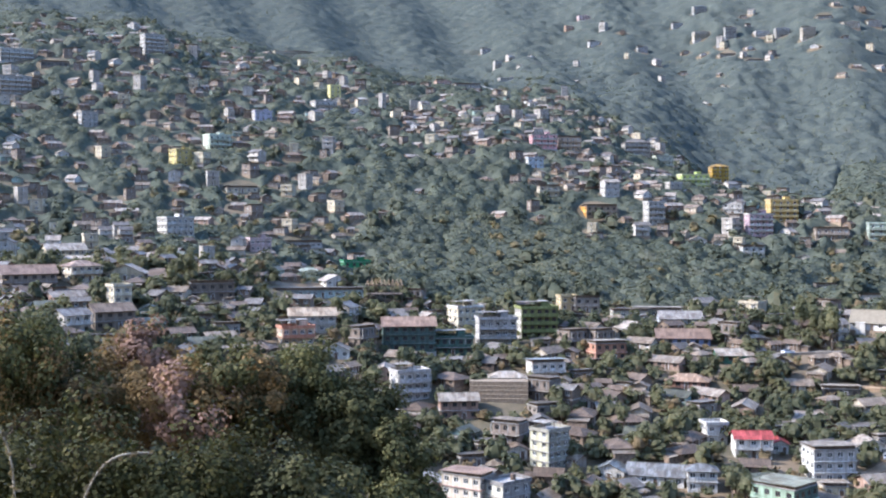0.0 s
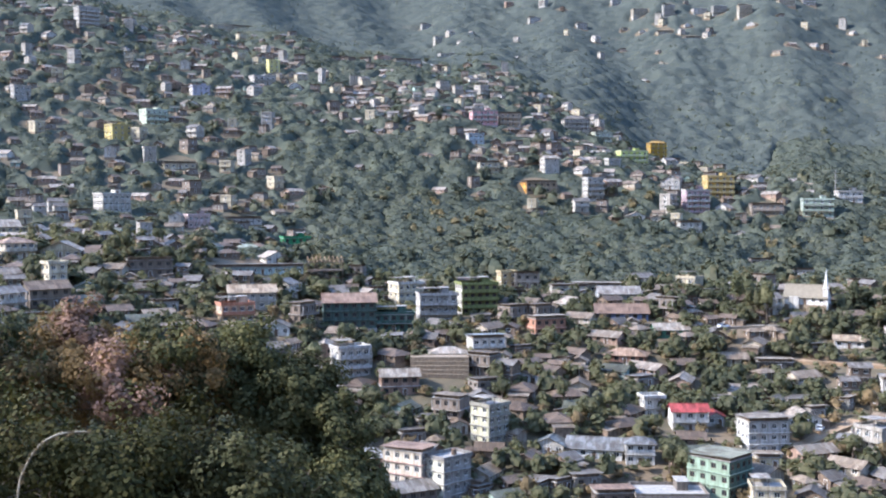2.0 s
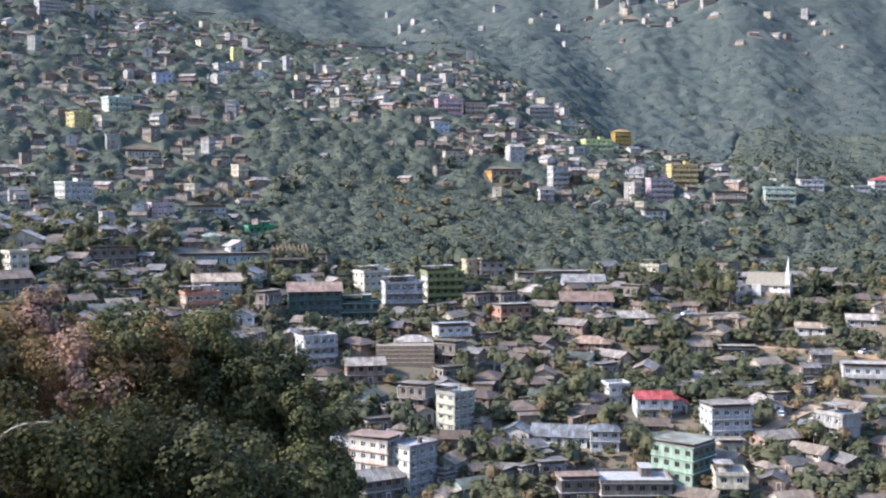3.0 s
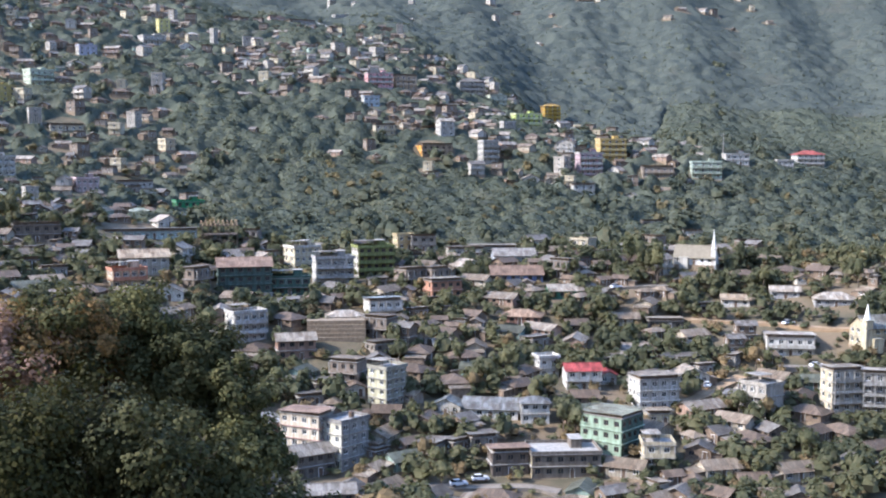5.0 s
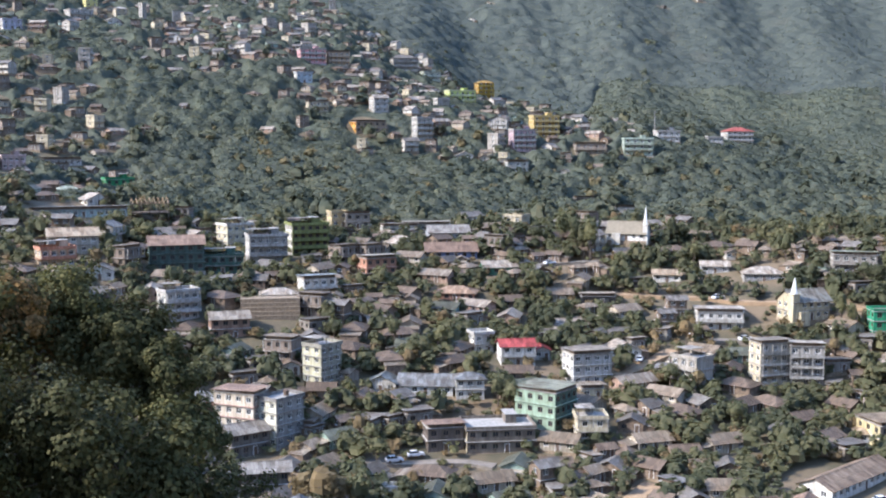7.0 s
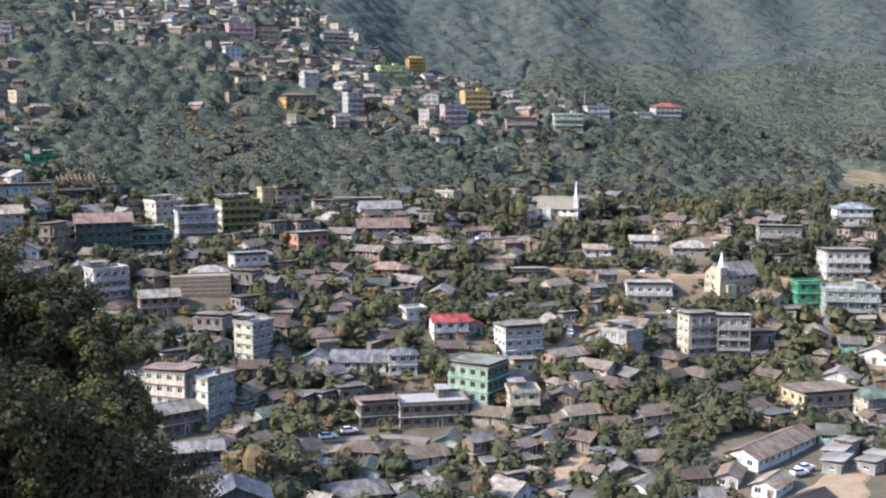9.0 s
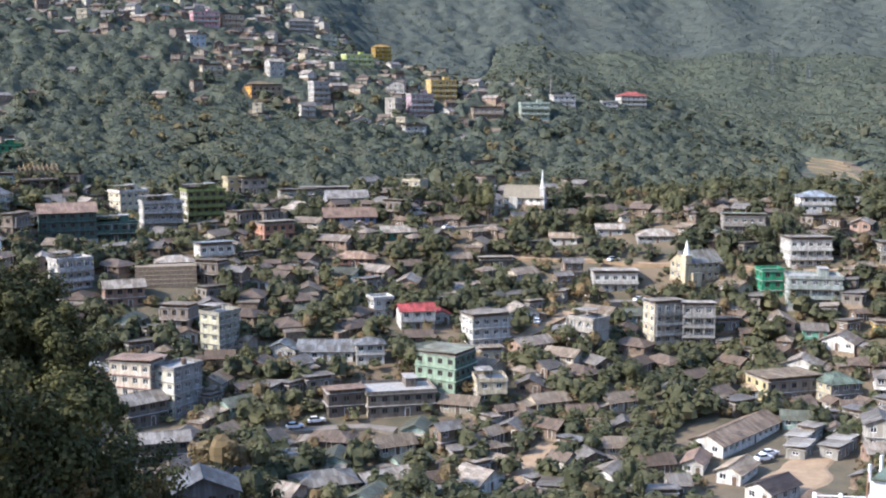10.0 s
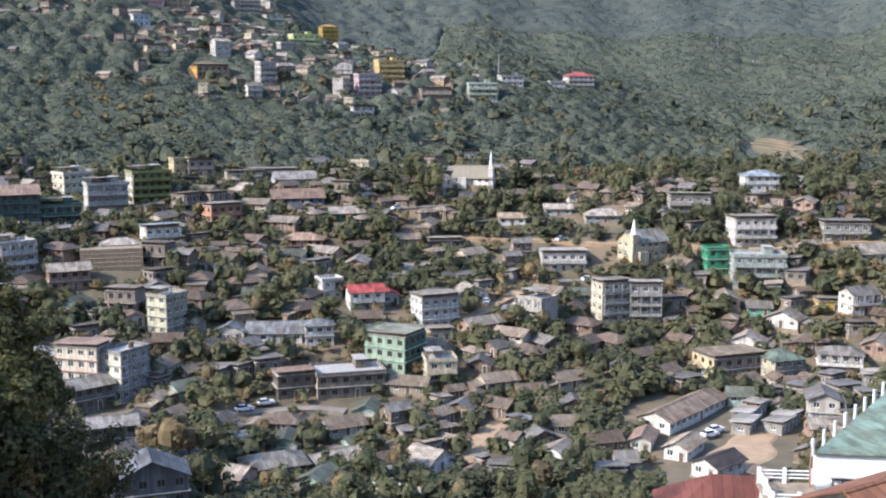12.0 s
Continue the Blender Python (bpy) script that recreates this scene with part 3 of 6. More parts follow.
# this front and the next are darkened in the paint as if shaded
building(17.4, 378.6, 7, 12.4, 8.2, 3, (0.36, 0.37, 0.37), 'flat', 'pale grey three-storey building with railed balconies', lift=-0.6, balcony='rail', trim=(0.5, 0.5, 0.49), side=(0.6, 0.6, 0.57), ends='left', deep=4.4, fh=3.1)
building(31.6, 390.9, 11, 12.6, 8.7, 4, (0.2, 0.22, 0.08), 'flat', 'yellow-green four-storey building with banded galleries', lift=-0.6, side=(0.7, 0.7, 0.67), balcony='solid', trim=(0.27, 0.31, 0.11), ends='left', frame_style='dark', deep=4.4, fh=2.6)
building(51.8, 365.8, 16, 10.5, 7.6, 2, (0.45, 0.24, 0.16), 'shed', 'orange two-storey house under a pale tin sheet roof', lift=-1.1, roof_mat=tin((0.55, 0.54, 0.5), 0.15), trim=(0.7, 0.45, 0.35), ends='left', frame_style='dark', deep=4.0)
building(79.8, 384.3, -6, 17.2, 11.0, 1, (0.16, 0.21, 0.38), 'gable', 'long blue house with a brown tin roof', lift=-1.0, roof_mat=tin((0.3, 0.22, 0.17), 0.6), side=(0.2, 0.28, 0.55), ends='left', frame_style='dark', deep=4.0)
building(92.3, 367.2, -0, 10.9, 7.4, 1, (0.07, 0.22, 0.15), 'gable', 'green hut with a pale tin roof', lift=-0.9, roof_mat=tin((0.55, 0.54, 0.5), 0.15), ends='left', frame_style='dark', deep=4.1)
building(30.5, 343.0, 11, 10.0, 6.9, 2, (0.7, 0.7, 0.67), 'shed', 'white two-storey house with blue-grey sheet roof', lift=-1.1, roof_mat=tin((0.34, 0.41, 0.46), 0.1), balcony='rail', ends='left', deep=4.0)
building(18.8, 337.8, 1, 10.5, 6.6, 1, (0.6, 0.62, 0.6), 'hip', 'low grey house on a stone terrace', lift=-1.2, roof_mat=tin((0.55, 0.54, 0.5), 0.15), ends='left', deep=4.0)
building(4.1, 317.3, 7, 10.4, 6.7, 2, (0.3, 0.2, 0.15), 'gable', 'brown two-storey house with a pale roof', lift=-1.6, roof_mat=tin((0.55, 0.54, 0.5), 0.15), ends='left', frame_style='dark', deep=4.0)
# in these three, fronts are greyed as shaded and end walls lightened as sunlit
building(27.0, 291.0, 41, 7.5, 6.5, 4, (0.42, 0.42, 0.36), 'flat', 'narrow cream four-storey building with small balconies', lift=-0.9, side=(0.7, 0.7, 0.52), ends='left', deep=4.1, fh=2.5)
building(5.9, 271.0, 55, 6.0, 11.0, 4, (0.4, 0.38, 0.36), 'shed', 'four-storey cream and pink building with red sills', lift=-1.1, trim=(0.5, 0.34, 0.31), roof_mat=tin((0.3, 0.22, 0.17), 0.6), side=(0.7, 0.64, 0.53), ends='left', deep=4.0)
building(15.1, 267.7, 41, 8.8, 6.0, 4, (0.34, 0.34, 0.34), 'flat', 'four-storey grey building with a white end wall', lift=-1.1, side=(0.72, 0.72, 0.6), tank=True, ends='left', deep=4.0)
building(-4.7, 281.6, 15, 11.1, 7.6, 1, (0.4, 0.24, 0.17), 'hip', 'brick house with a broad blue-white tin roof', lift=-1.6, roof_mat=tin((0.6, 0.66, 0.7), 0.05), ends='left', frame_style='dark', deep=4.0)
building(6.3, 264.1, 25, 9.6, 7.0, 2, (0.22, 0.2, 0.18), 'gable', 'dark two-storey house with a grey roof', lift=-0.7, roof_mat=tin((0.32, 0.32, 0.31)), ends='left', frame_style='dark', deep=4.3)
building(42.1, 286.6, -22, 7.5, 5.5, 1, (0.7, 0.7, 0.67), 'cross', 'white hall with a light blue gable roof', lift=-1.0, roof_mat=tin((0.34, 0.41, 0.46), 0.1), ends='right', deep=4.0)
building(53.3, 285.4, -17, 13.8, 8.8, 1, (0.7, 0.7, 0.67), 'gable', 'long school wing in white with a blue band and grey roof', lift=-1.4, roof_mat=tin((0.25, 0.28, 0.31), 0.1), trim=(0.3, 0.45, 0.7), ends='right', deep=4.0)
building(63.0, 279.7, -7, 7.0, 5.5, 2, (0.7, 0.7, 0.67), 'hip', 'white school end house with a grey roof', lift=-1.0, roof_mat=tin((0.25, 0.28, 0.31), 0.1), ends='left', deep=4.0)
# dark green front and light green ends stand in for shade and sun
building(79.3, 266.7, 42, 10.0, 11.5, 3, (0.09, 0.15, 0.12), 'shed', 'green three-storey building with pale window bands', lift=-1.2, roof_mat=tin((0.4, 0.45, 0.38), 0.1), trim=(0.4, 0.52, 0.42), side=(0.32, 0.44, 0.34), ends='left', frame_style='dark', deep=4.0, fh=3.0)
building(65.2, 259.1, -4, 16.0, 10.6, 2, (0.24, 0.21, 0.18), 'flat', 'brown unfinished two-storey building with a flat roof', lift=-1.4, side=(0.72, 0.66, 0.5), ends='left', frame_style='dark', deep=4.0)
building(52.3, 259.6, 1, 8.6, 5.8, 2, (0.2, 0.17, 0.15), 'shed', 'dark timber house with a long sheet roof', lift=-1.0, roof_mat=tin((0.3, 0.22, 0.17), 0.6), ends='left', frame_style='dark', deep=4.0)
building(80.4, 299.4, -3, 9.3, 6.3, 2, (0.7, 0.7, 0.67), 'gable', 'white two-storey house with a bright red tin roof', lift=-0.6, roof_mat=tin((0.5, 0.11, 0.11), 0.05), balcony='rail', ends='left', deep=4.4)
building(88.6, 303.0, -8, 4.3, 5.5, 1, (0.7, 0.7, 0.67), 'cross', 'white annexe with a bright red roof', lift=-0.5, roof_mat=tin((0.5, 0.11, 0.11), 0.05), ends='left', deep=4.5)
building(72.8, 309.1, 7, 5.7, 5.5, 2, (0.7, 0.7, 0.67), 'flat', 'white two-storey house with a flat roof', lift=-0.6, ends='left', deep=4.4)
# front paint greyed below the white of its ends to stand in for shade
building(95.7, 284.9, 5, 10.7, 7.8, 3, (0.56, 0.57, 0.57), 'shed', 'white and grey three-storey house with a flat sheet roof', lift=-0.9, side=(0.7, 0.7, 0.67), roof_mat=tin((0.55, 0.54, 0.5), 0.15), trim=(0.7, 0.7, 0.67), ends='left', deep=4.1)
building(94.1, 277.1, -5, 5.8, 5.5, 1, (0.72, 0.66, 0.5), 'shed', 'small cream store with a sheet roof', lift=-1.0, roof_mat=tin((0.55, 0.54, 0.5), 0.15), ends='left', deep=4.0)
building(10.3, 240.7, -0, 9.6, 5.9, 2, (0.16, 0.14, 0.12), 'gable', 'dark shack with a weathered grey tin roof', lift=-0.2, roof_mat=tin((0.32, 0.32, 0.31)), ends='left', frame_style='dark', deep=4.8)
building(13.5, 185.0, -0, 11.3, 7.1, 2, (0.13, 0.13, 0.14), 'cross', 'dark house with a slate-blue gable roof', lift=0.7, roof_mat=tin((0.16, 0.18, 0.21), 0.15), ends='left', frame_style='dark', deep=5.7)
building(39.7, 218.4, 2, 12.2, 8.2, 1, (0.26, 0.2, 0.16), 'hip', 'house with a broad weathered grey hip roof', lift=0.1, roof_mat=tin((0.36, 0.37, 0.37), 0.3), ends='left', frame_style='dark', deep=5.1)
building(35.8, 236.0, 1, 3.2, 3.5, 1, (0.7, 0.7, 0.67), 'flat', 'small white store with an arched front', lift=-0.4, ends='left', deep=4.6)
building(202.3, 299.8, -14, 12.6, 9.0, 3, (0.7, 0.7, 0.67), 'shed', 'white three-storey lodge with balconies', lift=-2.2, balcony='rail', roof_mat=tin((0.55, 0.54, 0.5), 0.15), trim=(0.7, 0.7, 0.67), ends='left', deep=4.0)
building(197.6, 328.3, -23, 13.1, 8.5, 2, (0.4, 0.38, 0.35), 'shed', 'two-storey concrete frame house with a pale green roof', lift=-1.9, balcony='rail', roof_mat=tin((0.5, 0.6, 0.5), 0.1), ends='left', deep=4.0)
building(223.7, 327.5, -14, 10.8, 7.7, 2, (0.7, 0.7, 0.67), 'hip', 'white two-storey house with a light blue roof', lift=-0.8, roof_mat=tin((0.4, 0.5, 0.62), 0.05), ends='left', deep=4.2)
building(225.9, 286.8, -22, 13.6, 9.4, 2, (0.42, 0.42, 0.39), 'shed', 'grey two-storey house with a long veranda', lift=-1.9, balcony='rail', roof_mat=tin((0.32, 0.32, 0.31)), ends='left', deep=4.0)
building(184.0, 290.1, -12, 6.2, 5.5, 3, (0.025, 0.27, 0.14), 'flat', 'three-storey building site wrapped in bright green netting', lift=-1.6, side=(0.03, 0.32, 0.17), ends='left', frame_style='dark', deep=4.0)
building(192.4, 281.2, -24, 14.6, 9.6, 3, (0.34, 0.4, 0.38), 'flat', 'pale teal three-storey building with balconies', lift=-2.0, balcony='solid', ends='left', deep=4.0)
building(145.1, 280.4, 3, 8.4, 6.2, 4, (0.55, 0.53, 0.48), 'shed', 'light grey four-storey building with a tin roof', lift=-1.0, roof_mat=tin((0.55, 0.54, 0.5), 0.15), side=(0.72, 0.66, 0.5), balcony='rail', ends='left', deep=4.0)
building(154.1, 277.9, -19, 8.6, 5.7, 4, (0.38, 0.38, 0.37), 'shed', 'grey four-storey building with open galleries', lift=-1.2, roof_mat=tin((0.55, 0.54, 0.5), 0.15), balcony='rail', ends='left', deep=4.0)
building(146.8, 315.8, -17, 13.3, 8.6, 2, (0.7, 0.7, 0.67), 'shed', 'white two-storey house on posts with a pale roof', lift=-2.0, roof_mat=tin((0.55, 0.54, 0.5), 0.15), balcony='solid', ends='left', deep=4.0)
building(159.4, 243.7, 1, 14.6, 10.0, 2, (0.3, 0.26, 0.22), 'shed', 'long cream two-storey building with a flat pale roof', lift=-0.7, side=(0.7, 0.62, 0.36), roof_mat=tin((0.52, 0.46, 0.36), 0.15), ends='left', frame_style='dark', deep=4.3)
building(169.9, 237.1, 0, 8.6, 9.0, 2, (0.35, 0.33, 0.3), 'hip', 'cream two-storey house with a green tin roof', lift=-0.8, side=(0.7, 0.66, 0.5), roof_mat=tin((0.16, 0.22, 0.18), 0.15), ends='left', deep=4.2)
building(182.7, 230.6, -34, 10.3, 6.4, 2, (0.5, 0.48, 0.45), 'hip', 'two-storey house with white balconies and a grey roof', lift=-0.9, balcony='rail', roof_mat=tin((0.32, 0.32, 0.31)), trim=(0.7, 0.7, 0.67), ends='left', deep=4.1)
building(199.8, 258.4, -22, 6.3, 5.5, 1, (0.6, 0.42, 0.06), 'shed', 'small yellow house with a pale roof', lift=-1.2, roof_mat=tin((0.55, 0.54, 0.5), 0.15), ends='left', deep=4.0)
building(183.6, 266.7, -29, 6.2, 5.5, 1, (0.2, 0.48, 0.36), 'gable', 'small mint-green house with a grey roof', lift=-1.4, roof_mat=tin((0.32, 0.32, 0.31)), ends='left', deep=4.0)
building(225.7, 273.9, -9, 11.3, 9.0, 1, (0.66, 0.66, 0.6), 'gable', 'cream hall with a pale tin roof', lift=-1.7, roof_mat=tin((0.55, 0.54, 0.5), 0.15), ends='left', deep=4.0)
building(144.8, 351.0, -20, 8.7, 5.5, 1, (0.7, 0.7, 0.67), 'gable', 'white hut with a cream tin roof', lift=-0.9, roof_mat=tin((0.52, 0.46, 0.36), 0.15), ends='left', deep=4.1)
building(171.7, 338.0, -17, 12.6, 8.3, 1, (0.36, 0.36, 0.36), 'hip', 'grey house with a broad pale roof', lift=-1.7, roof_mat=tin((0.55, 0.54, 0.5), 0.15), ends='left', deep=4.0)
building(160.7, 349.6, -19, 8.9, 5.7, 1, (0.55, 0.57, 0.6), 'gable', 'light grey hut with a white roof', lift=-1.2, roof_mat=tin((0.55, 0.54, 0.5), 0.15), ends='left', deep=4.0)
building(117.8, 341.6, -11, 10.5, 6.8, 1, (0.1, 0.1, 0.1), 'shed', 'dark open-fronted store with a pale sheet roof', lift=-1.4, roof_mat=tin((0.55, 0.54, 0.5), 0.15), ends='left', frame_style='dark', deep=4.0)
building(74.2, 348.1, -20, 12.3, 7.9, 1, (0.35, 0.2, 0.15), 'hip', 'brown hut with a dry thatch-coloured roof', lift=-1.0, roof_mat=tin((0.4, 0.3, 0.22), 0.3), ends='right', frame_style='dark', deep=4.0)
building(68.6, 424.7, -1, 13.2, 8.5, 1, (0.55, 0.55, 0.5), 'shed', 'row of pale sheds with sheet roofs', lift=-0.6, roof_mat=tin((0.55, 0.54, 0.5), 0.15), ends='left', deep=4.4)
building(46.7, 436.1, 14, 6.2, 5.5, 2, (0.6, 0.5, 0.28), 'flat', 'small cream two-storey house on the ridge', lift=-0.3, ends='left', posts=False, deep=4.7)
building(54.0, 433.6, -1, 9.2, 5.9, 2, (0.32, 0.3, 0.27), 'shed', 'grey ridge house under a sheet roof', lift=-0.3, roof_mat=tin((0.32, 0.32, 0.31)), ends='left', posts=False, frame_style='dark', deep=4.7)
building(79.9, 430.1, -7, 17.5, 11.0, 1, (0.5, 0.5, 0.36), 'shed', 'long pale green house on the ridge', lift=0.1, roof_mat=tin((0.55, 0.54, 0.5), 0.15), ends='left', posts=False, deep=5.1)
building(84.3, 411.3, -2, 14.8, 9.8, 1, (0.36, 0.4, 0.46), 'gable', 'grey-blue ridge house with a tin roof', lift=-0.8, roof_mat=tin((0.32, 0.32, 0.31)), ends='left', deep=4.2)
building(116.1, 207.7, -39, 4.2, 8.0, 1, (0.7, 0.7, 0.67), 'cross', 'whitewashed cottage with a brown gable roof', lift=-0.6, roof_mat=tin((0.3, 0.22, 0.17), 0.6), ends='right', deep=4.4)
building(120.8, 199.4, -53, 5.0, 9.0, 1, (0.7, 0.7, 0.67), 'cross', 'whitewashed cottage with a cream tin roof', lift=-0.3, roof_mat=tin((0.52, 0.46, 0.36), 0.15), ends='right', deep=4.7)
building(119.9, 185.3, -67, 5.9, 9.0, 1, (0.7, 0.7, 0.67), 'cross', 'white cottage with a dark sheet roof', lift=0.2, roof_mat=tin((0.12, 0.1, 0.09), 0.2), ends='right', deep=5.2)
building(106.0, 196.9, -14, 3.8, 5.5, 1, (0.45, 0.45, 0.43), 'gable', 'small grey block store with a tin roof', lift=-0.1, roof_mat=tin((0.32, 0.32, 0.31)), ends='left', deep=4.9)
building(155.0, 245.1, -22, 9.2, 6.1, 1, (0.6, 0.62, 0.6), 'hip', 'low pale store with a cream roof', lift=-0.6, roof_mat=tin((0.52, 0.46, 0.36), 0.15), ends='left', deep=4.4)
building(148.6, 215.3, -55, 3.3, 5.5, 1, (0.5, 0.5, 0.48), 'shed', 'low shed with a bright tin roof', lift=-0.1, roof_mat=tin((0.55, 0.54, 0.5), 0.15), ends='right', deep=4.9)
building(-120.2, 383.0, 43, 10.4, 7.6, 2, (0.66, 0.6, 0.48), 'hip', 'cream two-storey villa with a hipped roof', lift=-0.7, roof_mat=tin((0.42, 0.33, 0.26), 0.3), balcony='solid', ends='left', deep=4.3)
building(-106.7, 390.9, 1, 12.8, 8.7, 1, (0.6, 0.56, 0.42), 'cross', 'cream house with a pale gable roof', lift=-1.2, roof_mat=tin((0.55, 0.54, 0.5), 0.15), ends='right', deep=4.0)
building(-96.0, 332.3, 36, 11.7, 8.3, 2, (0.24, 0.2, 0.16), 'gable', 'brown two-storey house with a patched tin roof', lift=-0.8, roof_mat=tin((0.34, 0.28, 0.22), 0.4), ends='left', frame_style='dark', deep=4.2)
building(-98.4, 350.0, 40, 5.7, 5.5, 3, (0.72, 0.66, 0.5), 'flat', 'cream three-storey house behind the tin roofs', lift=-0.7, ends='left', deep=4.3)
building(-77.4, 385.8, 15, 14.3, 8.9, 2, (0.2, 0.17, 0.14), 'shed', 'long dark two-storey house with a cream sheet roof', lift=-0.7, roof_mat=tin((0.52, 0.46, 0.36), 0.15), ends='left', frame_style='dark', deep=4.3)
building(-38.8, 510.4, 18, 11.8, 8.1, 2, (0.04, 0.27, 0.11), 'flat', 'building wrapped in bright green netting', lift=-0.8, ends='left', posts=False, frame_style='dark', deep=4.2)
building(-41.2, 362.1, 10, 14.3, 8.9, 2, (0.5, 0.5, 0.46), 'gable', 'two-storey house with a cream tin roof', lift=-0.6, roof_mat=tin((0.52, 0.46, 0.36), 0.15), ends='left', deep=4.4)
building(-44.4, 346.4, 23, 9.8, 6.7, 2, (0.66, 0.55, 0.42), 'flat', 'cream two-storey house with orange upper walls', lift=-1.0, trim=(0.6, 0.3, 0.2), balcony='solid', ends='left', deep=4.0)
building(-31.4, 342.3, -3, 7.7, 5.5, 1, (0.6, 0.62, 0.6), 'cross', 'light grey cottage with a gabled roof', lift=-0.9, roof_mat=tin((0.32, 0.32, 0.31)), ends='right', deep=4.1)
building(-9.5, 325.0, 24, 9.5, 6.8, 3, (0.6, 0.6, 0.6), 'flat', 'three-storey white house with a roof terrace', lift=-1.7, side=(0.7, 0.7, 0.67), balcony='solid', ends='left', deep=4.0)
building(-65.5, 347.6, 21, 7.4, 5.5, 1, (0.5, 0.5, 0.48), 'shed', 'hut with a white sheet roof', lift=-0.6, roof_mat=tin((0.55, 0.54, 0.5), 0.15), ends='left', deep=4.4)
building(-45.3, 420.1, 8, 31.6, 11.0, 1, (0.38, 0.5, 0.52), 'shed', 'long pale teal row with a low parapet', lift=-0.7, roof_mat=tin((0.32, 0.32, 0.31)), ends='left', deep=4.3)
building(-55.1, 470.7, 15, 9.0, 5.8, 1, (0.5, 0.5, 0.48), 'hip', 'small house with a pale green roof', lift=-0.4, roof_mat=tin((0.5, 0.62, 0.55), 0.05), ends='left', posts=False, deep=4.6)
building(-148.0, 450.3, 32, 15.0, 10.2, 1, (0.72, 0.66, 0.5), 'gable', 'cream house with a pale tin roof', lift=-1.2, roof_mat=tin((0.55, 0.54, 0.5), 0.15), ends='left', posts=False, deep=4.0)
building(-134.2, 371.9, 30, 16.7, 11.0, 2, (0.28, 0.24, 0.2), 'gable', 'brown house with a broad tin roof', lift=-1.2, roof_mat=tin((0.3, 0.22, 0.17), 0.6), ends='left', frame_style='dark', deep=4.0)
building(-120.3, 519.6, 39, 13.2, 9.6, 3, (0.7, 0.7, 0.67), 'flat', 'white three-storey block on the slope', lift=-0.5, tank=True, ends='left', posts=False, deep=4.5)
building(-82.3, 513.7, 29, 9.9, 7.0, 2, (0.62, 0.5, 0.52), 'flat', 'pinkish two-storey house on the slope', lift=-0.8, ends='left', posts=False, deep=4.2)
building(-65.6, 538.4, 19, 16.5, 11.0, 1, (0.5, 0.5, 0.48), 'shed', 'hut row with white sheet roofs', lift=-1.6, roof_mat=tin((0.55, 0.54, 0.5), 0.15), ends='left', posts=False, deep=4.0)
# white walls of the far houses below are dimmed to stand in for haze
building(-105.8, 604.1, 20, 16.2, 10.7, 1, (0.58, 0.53, 0.4), 'shed', 'low house under a white sheet roof', lift=-2.4, roof_mat=tin((0.55, 0.54, 0.5), 0.15), ends='left', bay=3.4, posts=False, deep=4.0)
building(-142.6, 633.0, 41, 11.8, 8.7, 3, (0.68, 0.58, 0.22), 'flat', 'yellow three-storey house on the slope', lift=-1.7, side=(0.75, 0.65, 0.25), ends='left', bay=3.4, posts=False, deep=4.0)
building(-128.7, 658.8, 35, 13.0, 9.4, 3, (0.6, 0.7, 0.58), 'flat', 'white and mint three-storey house', lift=-1.9, balcony='solid', ends='left', bay=3.4, posts=False, deep=4.0)
building(-112.8, 720.8, 25, 10.8, 7.5, 2, (0.55, 0.57, 0.72), 'flat', 'lavender two-storey house on the slope', lift=-1.3, side=(0.55, 0.55, 0.53), ends='left', bay=3.4, posts=False, deep=4.0)
building(-79.4, 768.9, 26, 15.0, 10.6, 2, (0.55, 0.55, 0.53), 'flat', 'white two-storey house with balconies', lift=-2.1, balcony='solid', ends='left', bay=3.4, posts=False, deep=4.0)
building(-74.6, 794.1, 25, 7.6, 5.5, 3, (0.75, 0.72, 0.3), 'flat', 'bright yellow three-storey house', lift=-0.8, ends='left', bay=3.4, posts=False, deep=4.2)
building(-54.6, 777.7, 24, 7.8, 5.5, 2, (0.58, 0.53, 0.4), 'hip', 'cream two-storey house with a pink roof', lift=-1.0, ends='left', bay=3.4, posts=False, deep=4.0)
building(-40.5, 772.6, 37, 3.2, 4.1, 4, (0.55, 0.55, 0.53), 'flat', 'slim white tower house', lift=-0.6, ends='left', bay=3.4, posts=False, deep=4.4)
building(-204.0, 813.6, 34, 14.3, 10.1, 5, (0.5, 0.5, 0.48), 'flat', 'pale grey five-storey block high on the slope', lift=-2.3, balcony='solid', ends='left', bay=3.4, posts=False, deep=4.0)
building(-283.7, 769.8, 30, 20.9, 11.0, 3, (0.6, 0.62, 0.6), 'flat', 'white three-storey block with rows of windows', lift=-2.8, balcony='solid', ends='left', bay=3.4, posts=False, deep=4.0)
building(-265.4, 716.9, 30, 18.5, 11.0, 4, (0.5, 0.5, 0.48), 'flat', 'grey four-storey block with galleries', lift=-2.2, balcony='solid', ends='left', bay=3.4, posts=False, deep=4.0)
building(-206.1, 672.2, 35, 9.4, 6.6, 3, (0.55, 0.55, 0.53), 'flat', 'white three-storey house on the slope', lift=-1.6, ends='left', bay=3.4, posts=False, deep=4.0)
building(-256.4, 763.5, 25, 17.1, 10.9, 1, (0.2, 0.2, 0.2), 'shed', 'dark house with a pale roof edge', lift=-3.0, roof_mat=tin((0.55, 0.54, 0.5), 0.15), ends='left', bay=3.4, posts=False, frame_style='dark', deep=4.0)
